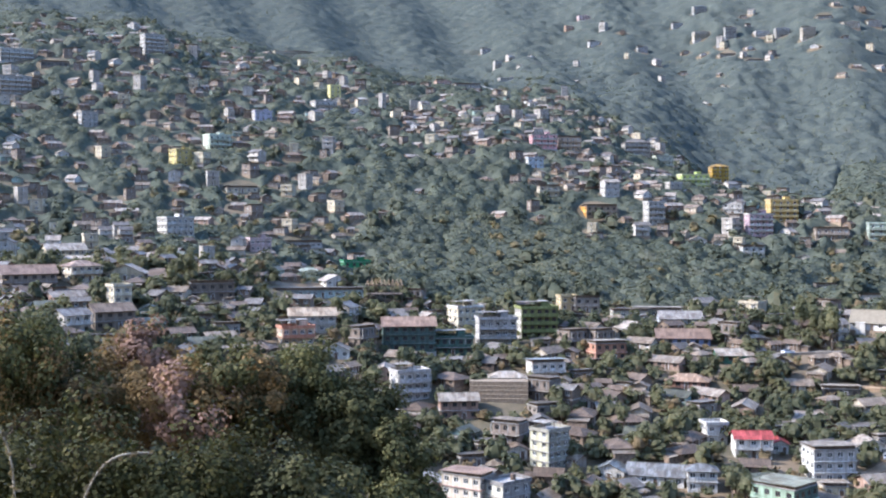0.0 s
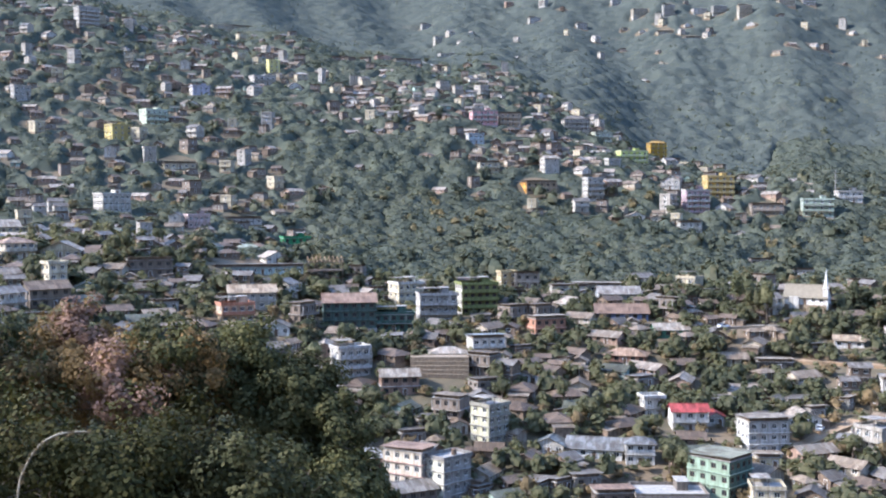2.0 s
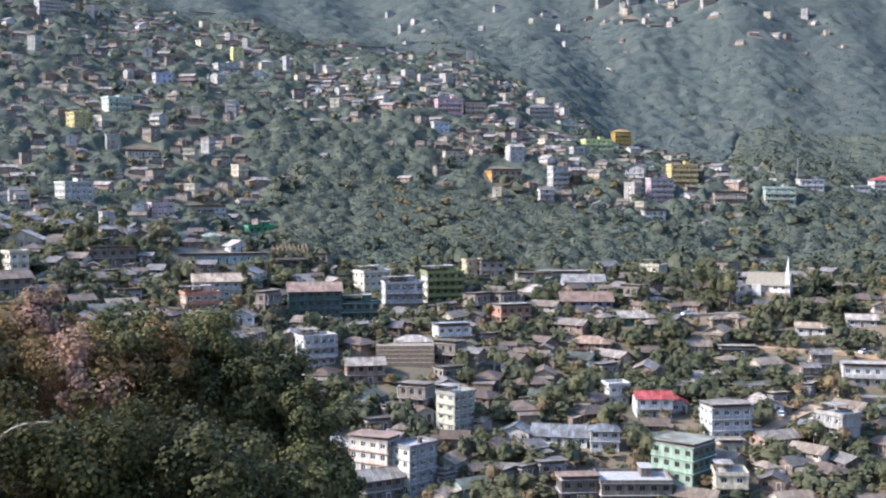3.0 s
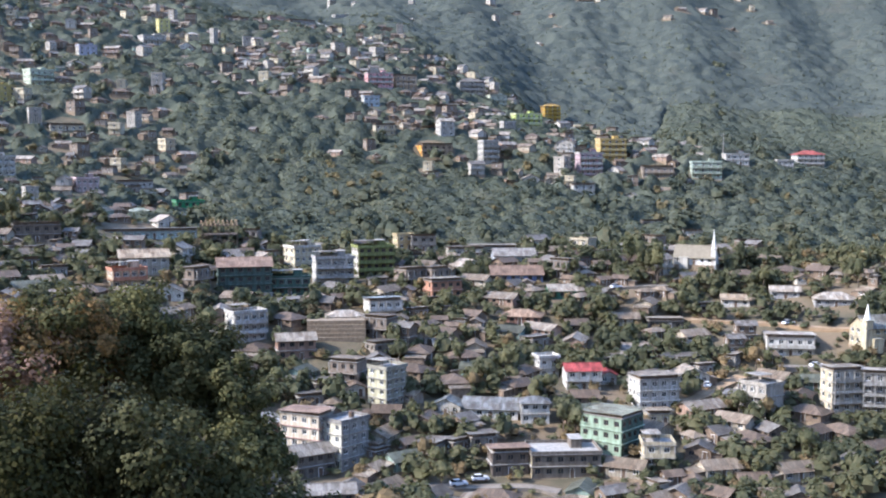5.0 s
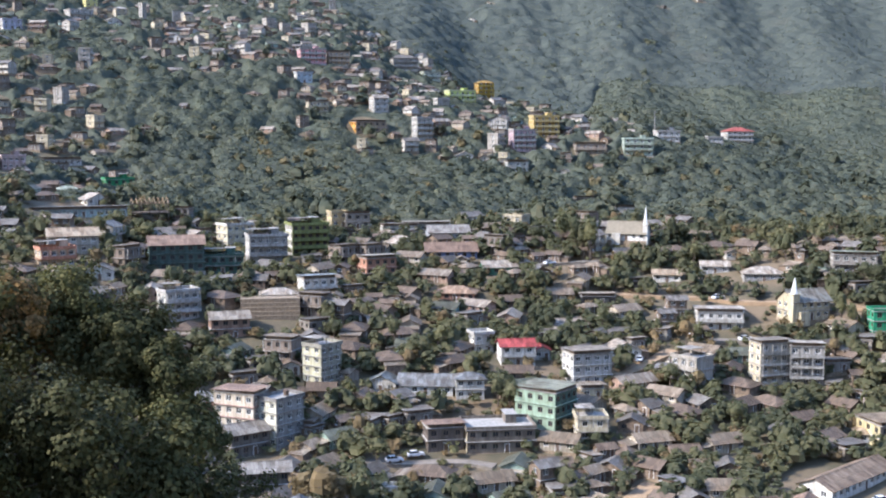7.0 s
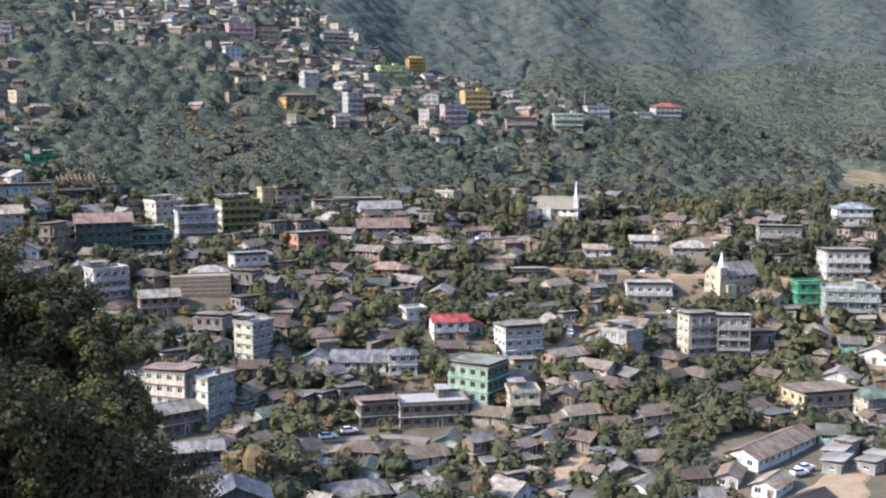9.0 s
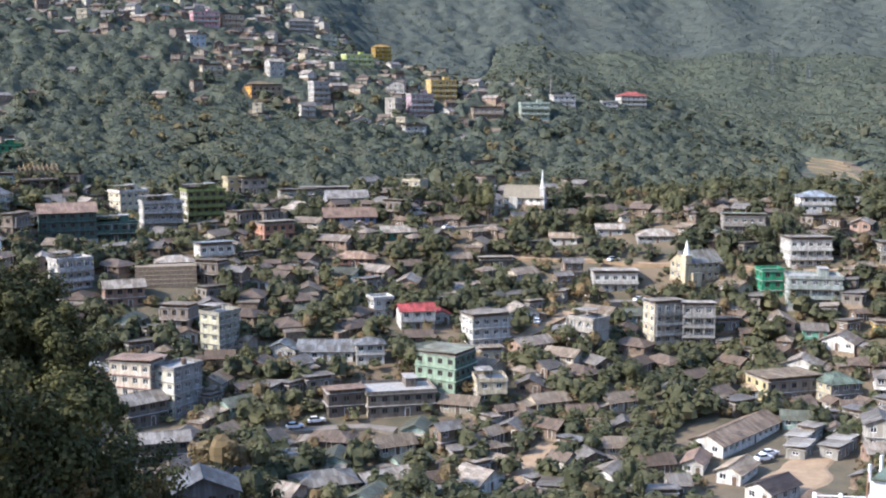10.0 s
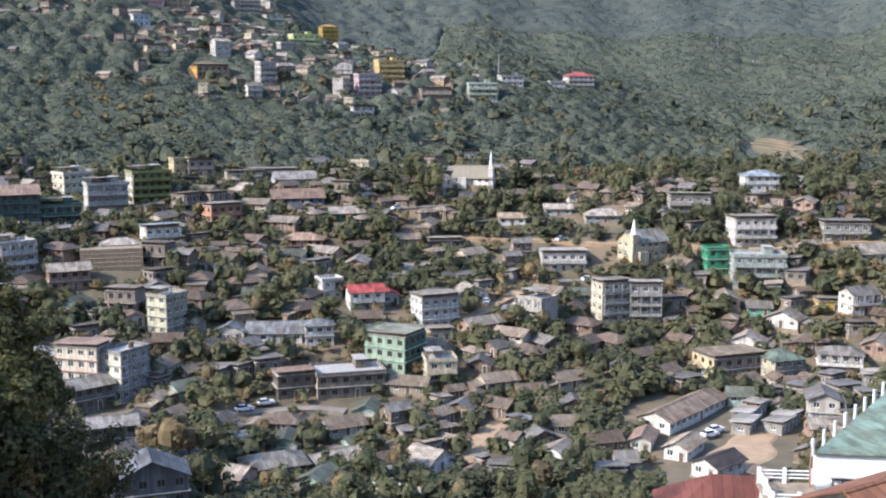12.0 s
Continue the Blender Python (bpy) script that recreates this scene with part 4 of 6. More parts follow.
building(144.3, 666.8, 4, 15.8, 10.9, 3, (0.55, 0.68, 0.2), 'flat', 'lime-green three-storey building with window bands', lift=-0.6, trim=(0.75, 0.8, 0.5), balcony='solid', ends='left', bay=3.4, posts=False, deep=4.4)
building(192.9, 810.2, 7, 11.7, 8.3, 4, (0.58, 0.38, 0.07), 'hip', 'yellow four-storey house with balconies', lift=-1.3, trim=(0.75, 0.55, 0.12), balcony='solid', roof_mat=tin((0.5, 0.36, 0.1), 0.1), ends='left', bay=3.4, posts=False, deep=4.0)
building(173.5, 591.8, -0, 14.0, 9.7, 4, (0.68, 0.52, 0.2), 'flat', 'yellow four-storey hotel with deep balconies', lift=-1.4, trim=(0.75, 0.62, 0.3), balcony='solid', ends='left', bay=3.4, posts=False, deep=4.0)
building(60.5, 699.4, 7, 15.3, 10.3, 3, (0.7, 0.4, 0.44), 'flat', 'pink three-storey building with white balconies', lift=-1.5, balcony='solid', trim=(0.55, 0.55, 0.53), ends='left', bay=3.4, posts=False, deep=4.0)
building(76.7, 704.1, 6, 13.0, 8.7, 3, (0.62, 0.52, 0.4), 'shed', 'cream three-storey building with a sheet roof', lift=-1.4, balcony='solid', ends='left', bay=3.4, posts=False, deep=4.0)
building(124.1, 745.1, 3, 16.4, 11.0, 4, (0.48, 0.48, 0.46), 'hip', 'tall grey building with open galleries', lift=-1.6, balcony='solid', roof_mat=tin((0.32, 0.32, 0.31)), ends='left', bay=3.4, posts=False, deep=4.0)
building(106.9, 586.2, 16, 8.8, 6.4, 4, (0.55, 0.55, 0.53), 'flat', 'white four-storey house with arched balconies', lift=-1.4, balcony='solid', ends='left', bay=3.4, posts=False, deep=4.0)
building(157.0, 574.9, 3, 11.9, 8.3, 4, (0.66, 0.5, 0.58), 'flat', 'pink and white four-storey building', lift=-2.2, trim=(0.55, 0.55, 0.53), balcony='solid', ends='left', bay=3.4, posts=False, deep=4.0)
building(52.2, 658.9, 11, 9.0, 6.2, 2, (0.5, 0.62, 0.72), 'flat', 'light blue two-storey house', lift=-1.3, side=(0.55, 0.55, 0.53), ends='left', bay=3.4, posts=False, deep=4.0)
building(126.1, 632.0, 15, 7.1, 5.5, 2, (0.55, 0.55, 0.53), 'flat', 'white two-storey house on the slope', lift=-0.3, ends='left', bay=3.4, posts=False, deep=4.7)
building(80.4, 597.8, 12, 16.6, 11.0, 2, (0.36, 0.28, 0.2), 'shed', 'brown two-storey building with an orange end wall', lift=-3.0, side=(0.7, 0.36, 0.06), roof_mat=tin((0.3, 0.22, 0.17), 0.6), ends='left', bay=3.4, posts=False, frame_style='dark', deep=4.0)
building(139.7, 736.6, 9, 11.1, 7.9, 3, (0.6, 0.66, 0.56), 'flat', 'mint-white three-storey house on the slope', lift=-0.8, balcony='solid', ends='left', bay=3.4, posts=False, deep=4.2)
building(56.3, 619.0, 7, 10.8, 7.3, 2, (0.58, 0.53, 0.4), 'shed', 'cream two-storey house with a brown roof', lift=-1.7, roof_mat=tin((0.3, 0.22, 0.17), 0.6), balcony='solid', ends='left', bay=3.4, posts=False, deep=4.0)
building(89.1, 617.4, 18, 8.5, 6.2, 3, (0.55, 0.55, 0.53), 'gable', 'white house with a gabled roof', lift=-1.3, roof_mat=tin((0.55, 0.54, 0.5), 0.15), ends='left', bay=3.4, posts=False, deep=4.0)
building(191.0, 567.8, -11, 15.6, 10.1, 2, (0.42, 0.36, 0.3), 'shed', 'brown two-storey house with a wide sheet roof', lift=-2.7, roof_mat=tin((0.3, 0.22, 0.17), 0.6), balcony='rail', ends='left', bay=3.4, posts=False, deep=4.0)
building(150.5, 598.6, -24, 9.8, 6.5, 2, (0.55, 0.55, 0.53), 'cross', 'white house with a pointed gable', lift=-1.4, roof_mat=tin((0.55, 0.54, 0.5), 0.15), ends='right', bay=3.4, posts=False, deep=4.0)
building(147.4, 550.0, -3, 10.4, 7.0, 2, (0.6, 0.62, 0.6), 'shed', 'pale house on posts', lift=-1.3, roof_mat=tin((0.55, 0.54, 0.5), 0.15), ends='left', bay=3.4, posts=False, deep=4.0)
building(301.5, 629.7, -6, 15.5, 11.0, 3, (0.55, 0.55, 0.53), 'hip', 'white three-storey villa with a red roof', lift=-1.4, roof_mat=tin((0.55, 0.16, 0.13), 0.05), balcony='solid', ends='left', bay=3.4, posts=False, deep=4.0)
building(270.1, 592.2, -7, 8.7, 6.1, 2, (0.5, 0.5, 0.48), 'flat', 'grey two-storey house on the spur', lift=-0.2, ends='left', bay=3.4, posts=False, deep=4.8)
building(238.1, 581.2, -6, 12.2, 8.4, 2, (0.55, 0.55, 0.53), 'flat', 'white two-storey house with a thin tower', lift=-0.9, ends='left', bay=3.4, posts=False, deep=4.1)
building(214.2, 561.2, -13, 14.6, 9.5, 3, (0.45, 0.56, 0.48), 'flat', 'pale green three-storey house with balconies', lift=-2.2, balcony='solid', ends='left', bay=3.4, posts=False, deep=4.0)
building(170.2, 543.6, -31, 7.2, 5.5, 1, (0.55, 0.55, 0.53), 'cross', 'white cottage among the trees', lift=-1.0, roof_mat=tin((0.55, 0.54, 0.5), 0.15), ends='right', bay=3.4, posts=False, deep=4.0)
building(179.2, 484.8, -10, 8.7, 5.8, 1, (0.5, 0.5, 0.48), 'shed', 'pale-roofed hut behind the chapel', lift=-0.7, roof_mat=tin((0.55, 0.54, 0.5), 0.15), ends='left', posts=False, deep=4.3)
building(167.6, 505.9, -8, 9.0, 5.9, 1, (0.3, 0.28, 0.26), 'shed', 'grey hut on the slope', lift=-0.6, roof_mat=tin((0.32, 0.32, 0.31)), ends='left', posts=False, frame_style='dark', deep=4.4)
# pale walls beyond a kilometre are greyed further, haze put into the paint
building(279.4, 1267.0, 4, 13.4, 9.2, 3, (0.41, 0.42, 0.41), 'flat', 'three-storey far house on the upper slope', lift=-2.5, balcony='solid', ends='left', bay=3.4, posts=False, deep=4.0)
building(354.6, 1127.8, -1, 12.6, 8.7, 4, (0.45, 0.41, 0.33), 'flat', 'four-storey far block on the upper slope', lift=-2.5, balcony='solid', ends='left', bay=3.4, posts=False, deep=4.0)
building(289.6, 1171.3, 2, 10.9, 7.5, 4, (0.42, 0.42, 0.41), 'flat', 'four-storey far block on the upper slope', lift=-2.2, balcony='solid', ends='left', bay=3.4, posts=False, deep=4.0)
building(158.3, 1307.8, 9, 13.0, 9.0, 2, (0.66, 0.5, 0.48), 'flat', 'two-storey far house on the upper slope', lift=-2.7, balcony='', ends='left', bay=3.4, posts=False, deep=4.0)
building(139.6, 1288.2, 10, 8.3, 5.8, 2, (0.62, 0.4, 0.28), 'flat', 'two-storey far house on the upper slope', lift=-1.6, balcony='', ends='left', bay=3.4, posts=False, deep=4.0)
building(45.9, 1247.5, 14, 10.2, 7.0, 2, (0.42, 0.42, 0.41), 'flat', 'two-storey far house on the upper slope', lift=-1.9, balcony='', ends='left', bay=3.4, posts=False, deep=4.0)
building(338.5, 1160.1, -0, 13.4, 9.3, 3, (0.41, 0.42, 0.41), 'flat', 'three-storey far house on the upper slope', lift=-2.9, balcony='solid', ends='left', bay=3.4, posts=False, deep=4.0)
building(252.7, 1253.4, 5, 11.0, 7.6, 2, (0.42, 0.42, 0.41), 'flat', 'two-storey far house on the upper slope', lift=-2.5, balcony='', ends='left', bay=3.4, posts=False, deep=4.0)
building(265.4, 1196.0, 3, 15.2, 10.5, 3, (0.45, 0.41, 0.33), 'flat', 'three-storey far house on the upper slope', lift=-3.0, balcony='solid', ends='left', bay=3.4, posts=False, deep=4.0)
building(321.2, 1171.2, 1, 13.5, 9.3, 2, (0.5, 0.5, 0.48), 'flat', 'two-storey far house on the upper slope', lift=-2.9, balcony='', ends='left', bay=3.4, posts=False, deep=4.0)
building(203.6, 1187.1, 6, 10.3, 7.1, 2, (0.42, 0.42, 0.41), 'flat', 'two-storey far house on the upper slope', lift=-1.9, balcony='', ends='left', bay=3.4, posts=False, deep=4.0)
building(400.6, 1140.9, -3, 15.5, 10.7, 2, (0.45, 0.41, 0.33), 'flat', 'two-storey far house on the upper slope', lift=-2.3, balcony='', ends='left', bay=3.4, posts=False, deep=4.0)
building(429.1, 1156.2, -4, 12.7, 8.8, 2, (0.41, 0.42, 0.41), 'flat', 'two-storey far house on the upper slope', lift=-2.6, balcony='', ends='left', bay=3.4, posts=False, deep=4.0)
building(381.6, 1164.6, -2, 13.7, 9.4, 1, (0.42, 0.42, 0.41), 'shed', 'low far house with a pale sheet roof', lift=-2.7, balcony='', ends='left', bay=3.4, posts=False, deep=4.0)
building(277.1, 1134.6, 2, 15.0, 10.3, 1, (0.45, 0.41, 0.33), 'shed', 'low far house with a pale sheet roof', lift=-3.0, balcony='', ends='left', bay=3.4, posts=False, deep=4.0)
building(297.0, 1105.7, 1, 14.7, 10.1, 1, (0.42, 0.42, 0.41), 'shed', 'low far house with a pale sheet roof', lift=-2.2, balcony='', ends='left', bay=3.4, posts=False, deep=4.0)
building(-0.4, 909.9, 16, 11.6, 8.0, 2, (0.6, 0.42, 0.36), 'flat', 'two-storey far house on the upper slope', lift=-1.2, balcony='', ends='left', bay=3.4, posts=False, deep=4.0)
building(18.5, 927.1, 15, 20.5, 11.0, 1, (0.5, 0.5, 0.48), 'shed', 'low far house with a pale sheet roof', lift=-1.7, balcony='', ends='left', bay=3.4, posts=False, deep=4.0)
building(60.9, 1076.6, 13, 18.8, 11.0, 2, (0.41, 0.42, 0.41), 'flat', 'two-storey far house on the upper slope', lift=-0.6, balcony='', ends='left', bay=3.4, posts=False, deep=4.4)
building(158.7, 1219.6, 9, 11.6, 8.0, 2, (0.5, 0.5, 0.48), 'flat', 'two-storey far house on the upper slope', lift=-2.3, balcony='', ends='left', bay=3.4, posts=False, deep=4.0)
building(-137.5, 1110.8, 23, 31.2, 11.0, 1, (0.45, 0.41, 0.33), 'shed', 'low far house with a pale sheet roof', lift=-1.7, balcony='', ends='left', bay=3.4, posts=False, deep=4.0)
building(-133.0, 964.1, 24, 15.8, 10.9, 2, (0.58, 0.53, 0.4), 'flat', 'two-storey far house on the upper slope', lift=-1.1, balcony='', ends='left', bay=3.4, posts=False, deep=4.0)

# ---- churches ----
def church(x, y, turn, w, d, wall, roof_mat, label, steeple_x, steeple_y, tall, storeys, lift=0.0, tw=1.35, rise=3.0):
    """A gabled church with a pointed steeple and a porch."""
    ob = _make(x, y, turn, w, d, storeys, wall, "gable", label, roof_mat=roof_mat, name="church", category="church", lift=lift, fh=2.8, deep=6.0, rise=rise)
    pw = plaster(wall)
    h = storeys * 2.8
    tower = part("tower", Solid().box(-tw, tw, -tw, tw, -1.5, h + tall * 0.3).mesh("tower", pw), ob, at=pose(steeple_x, steeple_y, 0))
    part("cornice", Solid().box(-tw * 1.25, tw * 1.25, -tw * 1.25, tw * 1.25, 0.003, 0.25).mesh("cornice", pw), tower, at=pose(0, 0, h + tall * 0.3))
    part("spire", Solid().tube(0, 0, 0.003, tall * 0.7, tw * 0.9, 0.05, 8).mesh("spire", WHITE), tower, "white pointed spire", at=pose(0, 0, h + tall * 0.3 + 0.25))
    part("porch", Solid().box(-1.5, 1.5, -1.3, -0.003, -1.5, 2.6).mesh("porch", pw), ob, at=pose(-w * 0.25, -d / 2, 0))
    TAKEN.append((x, y, max(w, d) * 0.6))
    return ob


church(143.5, 383.0, -33, 13.5, 8.0, (0.78, 0.78, 0.75), surface("beige_roof_sheets", (0.15, 0.13, 0.09), (0.2, 0.17, 0.12), 0.8, 0.8, local=True), "white church with a beige roof and a slim white steeple", 6.6, -3.2, 9.2, 1, lift=2.4, tw=0.8, rise=3.7)
church(169.0, 306.5, 8, 12.4, 8.0, (0.62, 0.56, 0.4), tin((0.5, 0.55, 0.56), 0.05), "cream church with a pale roof and a pointed corner steeple", -5.6, -3.2, 6.6, 2, tw=1.1)

# ---- long schoolhouse by the yard ----
building(132.5, 219.5, 31, 26.0, 7.5, 1, (0.75, 0.75, 0.72), "gable", "long whitewashed schoolhouse with a weathered brown tin roof", roof_mat=tin((0.36, 0.29, 0.22), 0.3))


# ---- roads, yard and terraces: strips laid along the slope ----
ROADS = []


def strip(name, label, path, width, mat, thick=1.2, lift=0.45, category="road"):
    """A level-crossed band of ground along a path of (bearing, distance)."""
    az, r = np.array([p[0] for p in path], float), np.array([p[1] for p in path], float)
    s = np.linspace(0, len(path) - 1, len(path) * 10)
    a, q = np.radians(spline(s, np.arange(len(path)), az)), spline(s, np.arange(len(path)), r)
    x, y = q * np.sin(a), q * np.cos(a)
    dx, dy = np.gradient(x), np.gradient(y)
    n = np.hypot(dx, dy)
    w = width * (0.5 + 0.06 * np.sin(s * 5.1))
    nx, ny = -dy / n * w, dx / n * w
    z = height(x, y) + lift
    v, f = [], []
    for i in range(len(s)):
        v += [(x[i] + nx[i], y[i] + ny[i], z[i]), (x[i] - nx[i], y[i] - ny[i], z[i]), (x[i] - nx[i], y[i] - ny[i], z[i] - thick), (x[i] + nx[i], y[i] + ny[i], z[i] - thick)]
        if i:
            b = i * 4
            f += [(b - 4 + k, b - 4 + (k + 1) % 4, b + (k + 1) % 4, b + k) for k in range(4)]
            if i % 4 == 0:
                TAKEN.append((x[i], y[i], width * 0.4))
                if q[i] < 450:
                    ROADS.append((x[i], y[i]))
    f += [(0, 3, 2, 1), tuple(len(v) - 4 + k for k in range(4))]
    ob = new(name, mesh_from(name, v, f, [mat]))
    return tagged(ob, label, category, kind="structure")


strip("road", "dusty hill road winding past the houses", [(15.5, 383), (17.5, 387), (19.6, 391)], 3.5, ASPHALT)
strip("road", "pale dirt road along the slope", [(20, 366), (22, 365), (24, 363), (26.5, 359), (28.4, 358), (30.5, 357), (32.5, 355), (36.4, 356), (39.9, 363), (44, 368)], 4.2, DIRT)
strip("road", "paved road below the white house", [(24.5, 337), (26.2, 337), (28.2, 335)], 5.0, ASPHALT)
strip("road", "dirt track down to the tin-roofed houses", [(19.6, 303), (20.6, 308), (21.6, 317), (22.8, 327)], 4.0, DIRT)
strip("road", "main street with parked cars at the foot of the slope", [(-2, 255), (4.2, 257), (8.9, 256), (12.2, 257), (14, 255)], 3.6, ASPHALT)
strip("road", "orange earth track between the tin-roofed huts", [(19.9, 230), (20.7, 236), (21.2, 244), (22.0, 250)], 4.5, DIRT)
strip("path", "pale concrete path up the far slope", [(1.2, 960), (2.4, 940), (3.2, 923), (4.8, 862)], 4.0, CONCRETE, category="path")
for k in range(11):
    strip("terrace", "dry grassy field terrace on the hillside", [(33.3 + 0.22 * k, 648 - 9.5 * k), (34.8 + 0.2 * k, 642 - 10 * k), (35.6 + 0.17 * k, 634 - 10 * k)], 2.4, FIELD, 1.2, 0.35, "field")


def yard():
    """Bare trodden earth of the school yard."""
    v, f = [], []
    cx, cy, a = 133.0, 196.0, radians(38)
    for i in range(9):
        for j in range(40):
            t = j * math.tau / 40
            q = i / 8 * (1 + 0.16 * math.sin(3 * t + 1) + 0.1 * math.sin(7 * t))
            u, w = 16 * q * math.cos(t), 6 * q * math.sin(t)
            x, y = cx + u * math.cos(a) - w * math.sin(a), cy + u * math.sin(a) + w * math.cos(a)
            v.append((x, y, float(height(x, y)[0]) + 0.3 - 0.5 * (i == 8)))
    for i in range(8):
        for j in range(40):
            f.append((i * 40 + j, (i + 1) * 40 + j, (i + 1) * 40 + (j + 1) % 40, i * 40 + (j + 1) % 40))
    tagged(new("yard", mesh_from("yard", v, f, [DIRT], smooth=True)), "bare trodden earth of the school yard", "yard", kind="structure")
    TAKEN.extend([(cx, cy, 8), (cx + 9, cy + 7, 7), (cx - 9, cy - 7, 7)])


yard()


# ---- terrace wall of stone below the low grey house ----
def terrace_wall(x, y, turn, w, h):
    ob = standing("terrace_wall", x, y, turn, "stepped brown stone terrace wall below a low house", "wall")
    n = 5
    for k in range(n):
        part("course", Solid().box(-w / 2, w / 2, k * 0.55, 7.5, -1.5 if k == 0 else h * k / n + 0.003, h * (k + 1) / n).mesh("course", STONE), ob)
    TAKEN.append((x, y, w * 0.5))


terrace_wall(15.6, 322.0, -3, 16.5, 5.6)


# ---- house frame under construction ----
def unfinished_house(x, y, turn, w, d, h):
    ob = standing("unfinished_house", x, y, turn, "bare timber house frame with open rafters under construction", "building site")
    post = Solid().box(-0.12, 0.12, -0.12, 0.12, -2, h).mesh("post", TIMBER)
    for i in range(5):
        for j in (-1, 1):
            part("post", post, ob, at=pose(-w / 2 + w * i / 4, j * d / 2, 0))
    beam = Solid().box(-w / 2 - 0.4, w / 2 + 0.4, -0.1, 0.1, 0, 0.25).mesh("beam", TIMBER)
    for z in (h * 0.5, h):
        for j in (-1, 1):
            part("beam", beam, ob, at=pose(0, j * d / 2, z + 0.003))
    ln = math.hypot(d / 2 + 0.8, 1.9)
    raft = Solid().box(-0.09, 0.09, 0, ln, -0.1, 0.1).mesh("rafter", DIRT)
    tilt = math.degrees(math.atan2(1.9, d / 2 + 0.8))
    for i in range(9):
        px = -w / 2 + w * i / 8
        part("rafter", raft, ob, at=pose(px, -d / 2 - 0.8, h + 0.2, tilt, 0, 0))
        part("rafter", raft, ob, at=pose(px, d / 2 + 0.8, h + 0.2, tilt, 0, 180))
    part("floor_slab", Solid().box(-w / 2 - 0.3, w / 2 + 0.3, -d / 2 - 0.3, d / 2 + 0.3, h * 0.5 - 0.2, h * 0.5 - 0.003).mesh("floor_slab", TIMBER), ob)
    TAKEN.append((x, y, w * 0.55))


unfinished_house(-21.9, 430.0, 9, 12.5, 8.0, 6.2)


# ---- hall, terrace and rooftops just below the lookout ----
def hall():
    """A whitewashed hall, its skewed outline fitted to the camera's view, with a shallow green sheet roof and a row of
    parapet pegs.
    """
    z0, z1 = -44.0, -30.2
    a, b = Vector((57.5, 75.2)), Vector((82.0, 91.1))
    d = a + Vector((12.5, -6.0))
    c = b + Vector((13.0, -7.0))
    pts = [a, d, c, b]
    ob = new("hall")
    ob.matrix_basis = pose(a.x, a.y, z0)
    tagged(ob, "big white hall with a sea-green sheet roof and parapet pegs", "hall")
    loc = [(p.x - a.x, p.y - a.y) for p in pts]
    white = surface("whitewashed_wall", (0.68, 0.68, 0.65), (0.82, 0.82, 0.79), 0.5, 0.85, local=True, relief=0.01)
    n = 4
    v = [(x, y, 0) for x, y in loc] + [(x, y, z1 - z0) for x, y in loc]
    part("wall", mesh_from("wall", v, [(k, (k + 1) % n, n + (k + 1) % n, n + k) for k in range(n)] + [(3, 2, 1, 0), (4, 5, 6, 7)], [white]), ob)
    green = tin((0.3, 0.44, 0.37), 0.12)
    roof = Solid().slab([(loc[0][0] - 0.1, loc[0][1] - 0.2, z1 - z0 + 0.16), (loc[1][0] + 0.3, loc[1][1] - 0.5, z1 - z0 + 0.2), (loc[2][0] + 0.3, loc[2][1], z1 - z0 + 1.9), (loc[3][0], loc[3][1] + 0.2, z1 - z0 + 1.7)], 0.12)
    part("roof", roof.mesh("roof", green), ob)
    peg = Solid().box(-0.1, 0.1, -0.1, 0.1, -0.6, 0.85).mesh("peg", WHITE)
    for k in range(12):
        t = (k + 0.3) / 11.5
        part("peg", peg, ob, "white parapet peg", at=pose(loc[3][0] * t - 0.25, loc[3][1] * t + 0.2, z1 - z0 + 0.2 + 1.55 * t))
    u = (d - a).normalized()
    turn = math.degrees(math.atan2(u.y, u.x))
    for k, zz in ((0, 2.2), (1, 2.2), (2, 2.2), (3, 2.2), (0, 6.0), (2, 6.0)):
        part("window", window_mesh(1.7, 1.5, "dark"), ob, at=pose(u.x * (2.4 + 3.0 * k), u.y * (2.4 + 3.0 * k) - 0.02, z1 - z0 - 1.7 - zz + 0.4, 0, 0, turn))
    lint = Solid().box(-1.2, 1.2, -0.5, 0, 0, 0.14).mesh("sunshade", WHITE)
    for k in range(4):
        part("sunshade", lint, ob, at=pose(u.x * (2.4 + 3.0 * k), u.y * (2.4 + 3.0 * k), z1 - z0 - 1.75, 0, 0, turn))


hall()


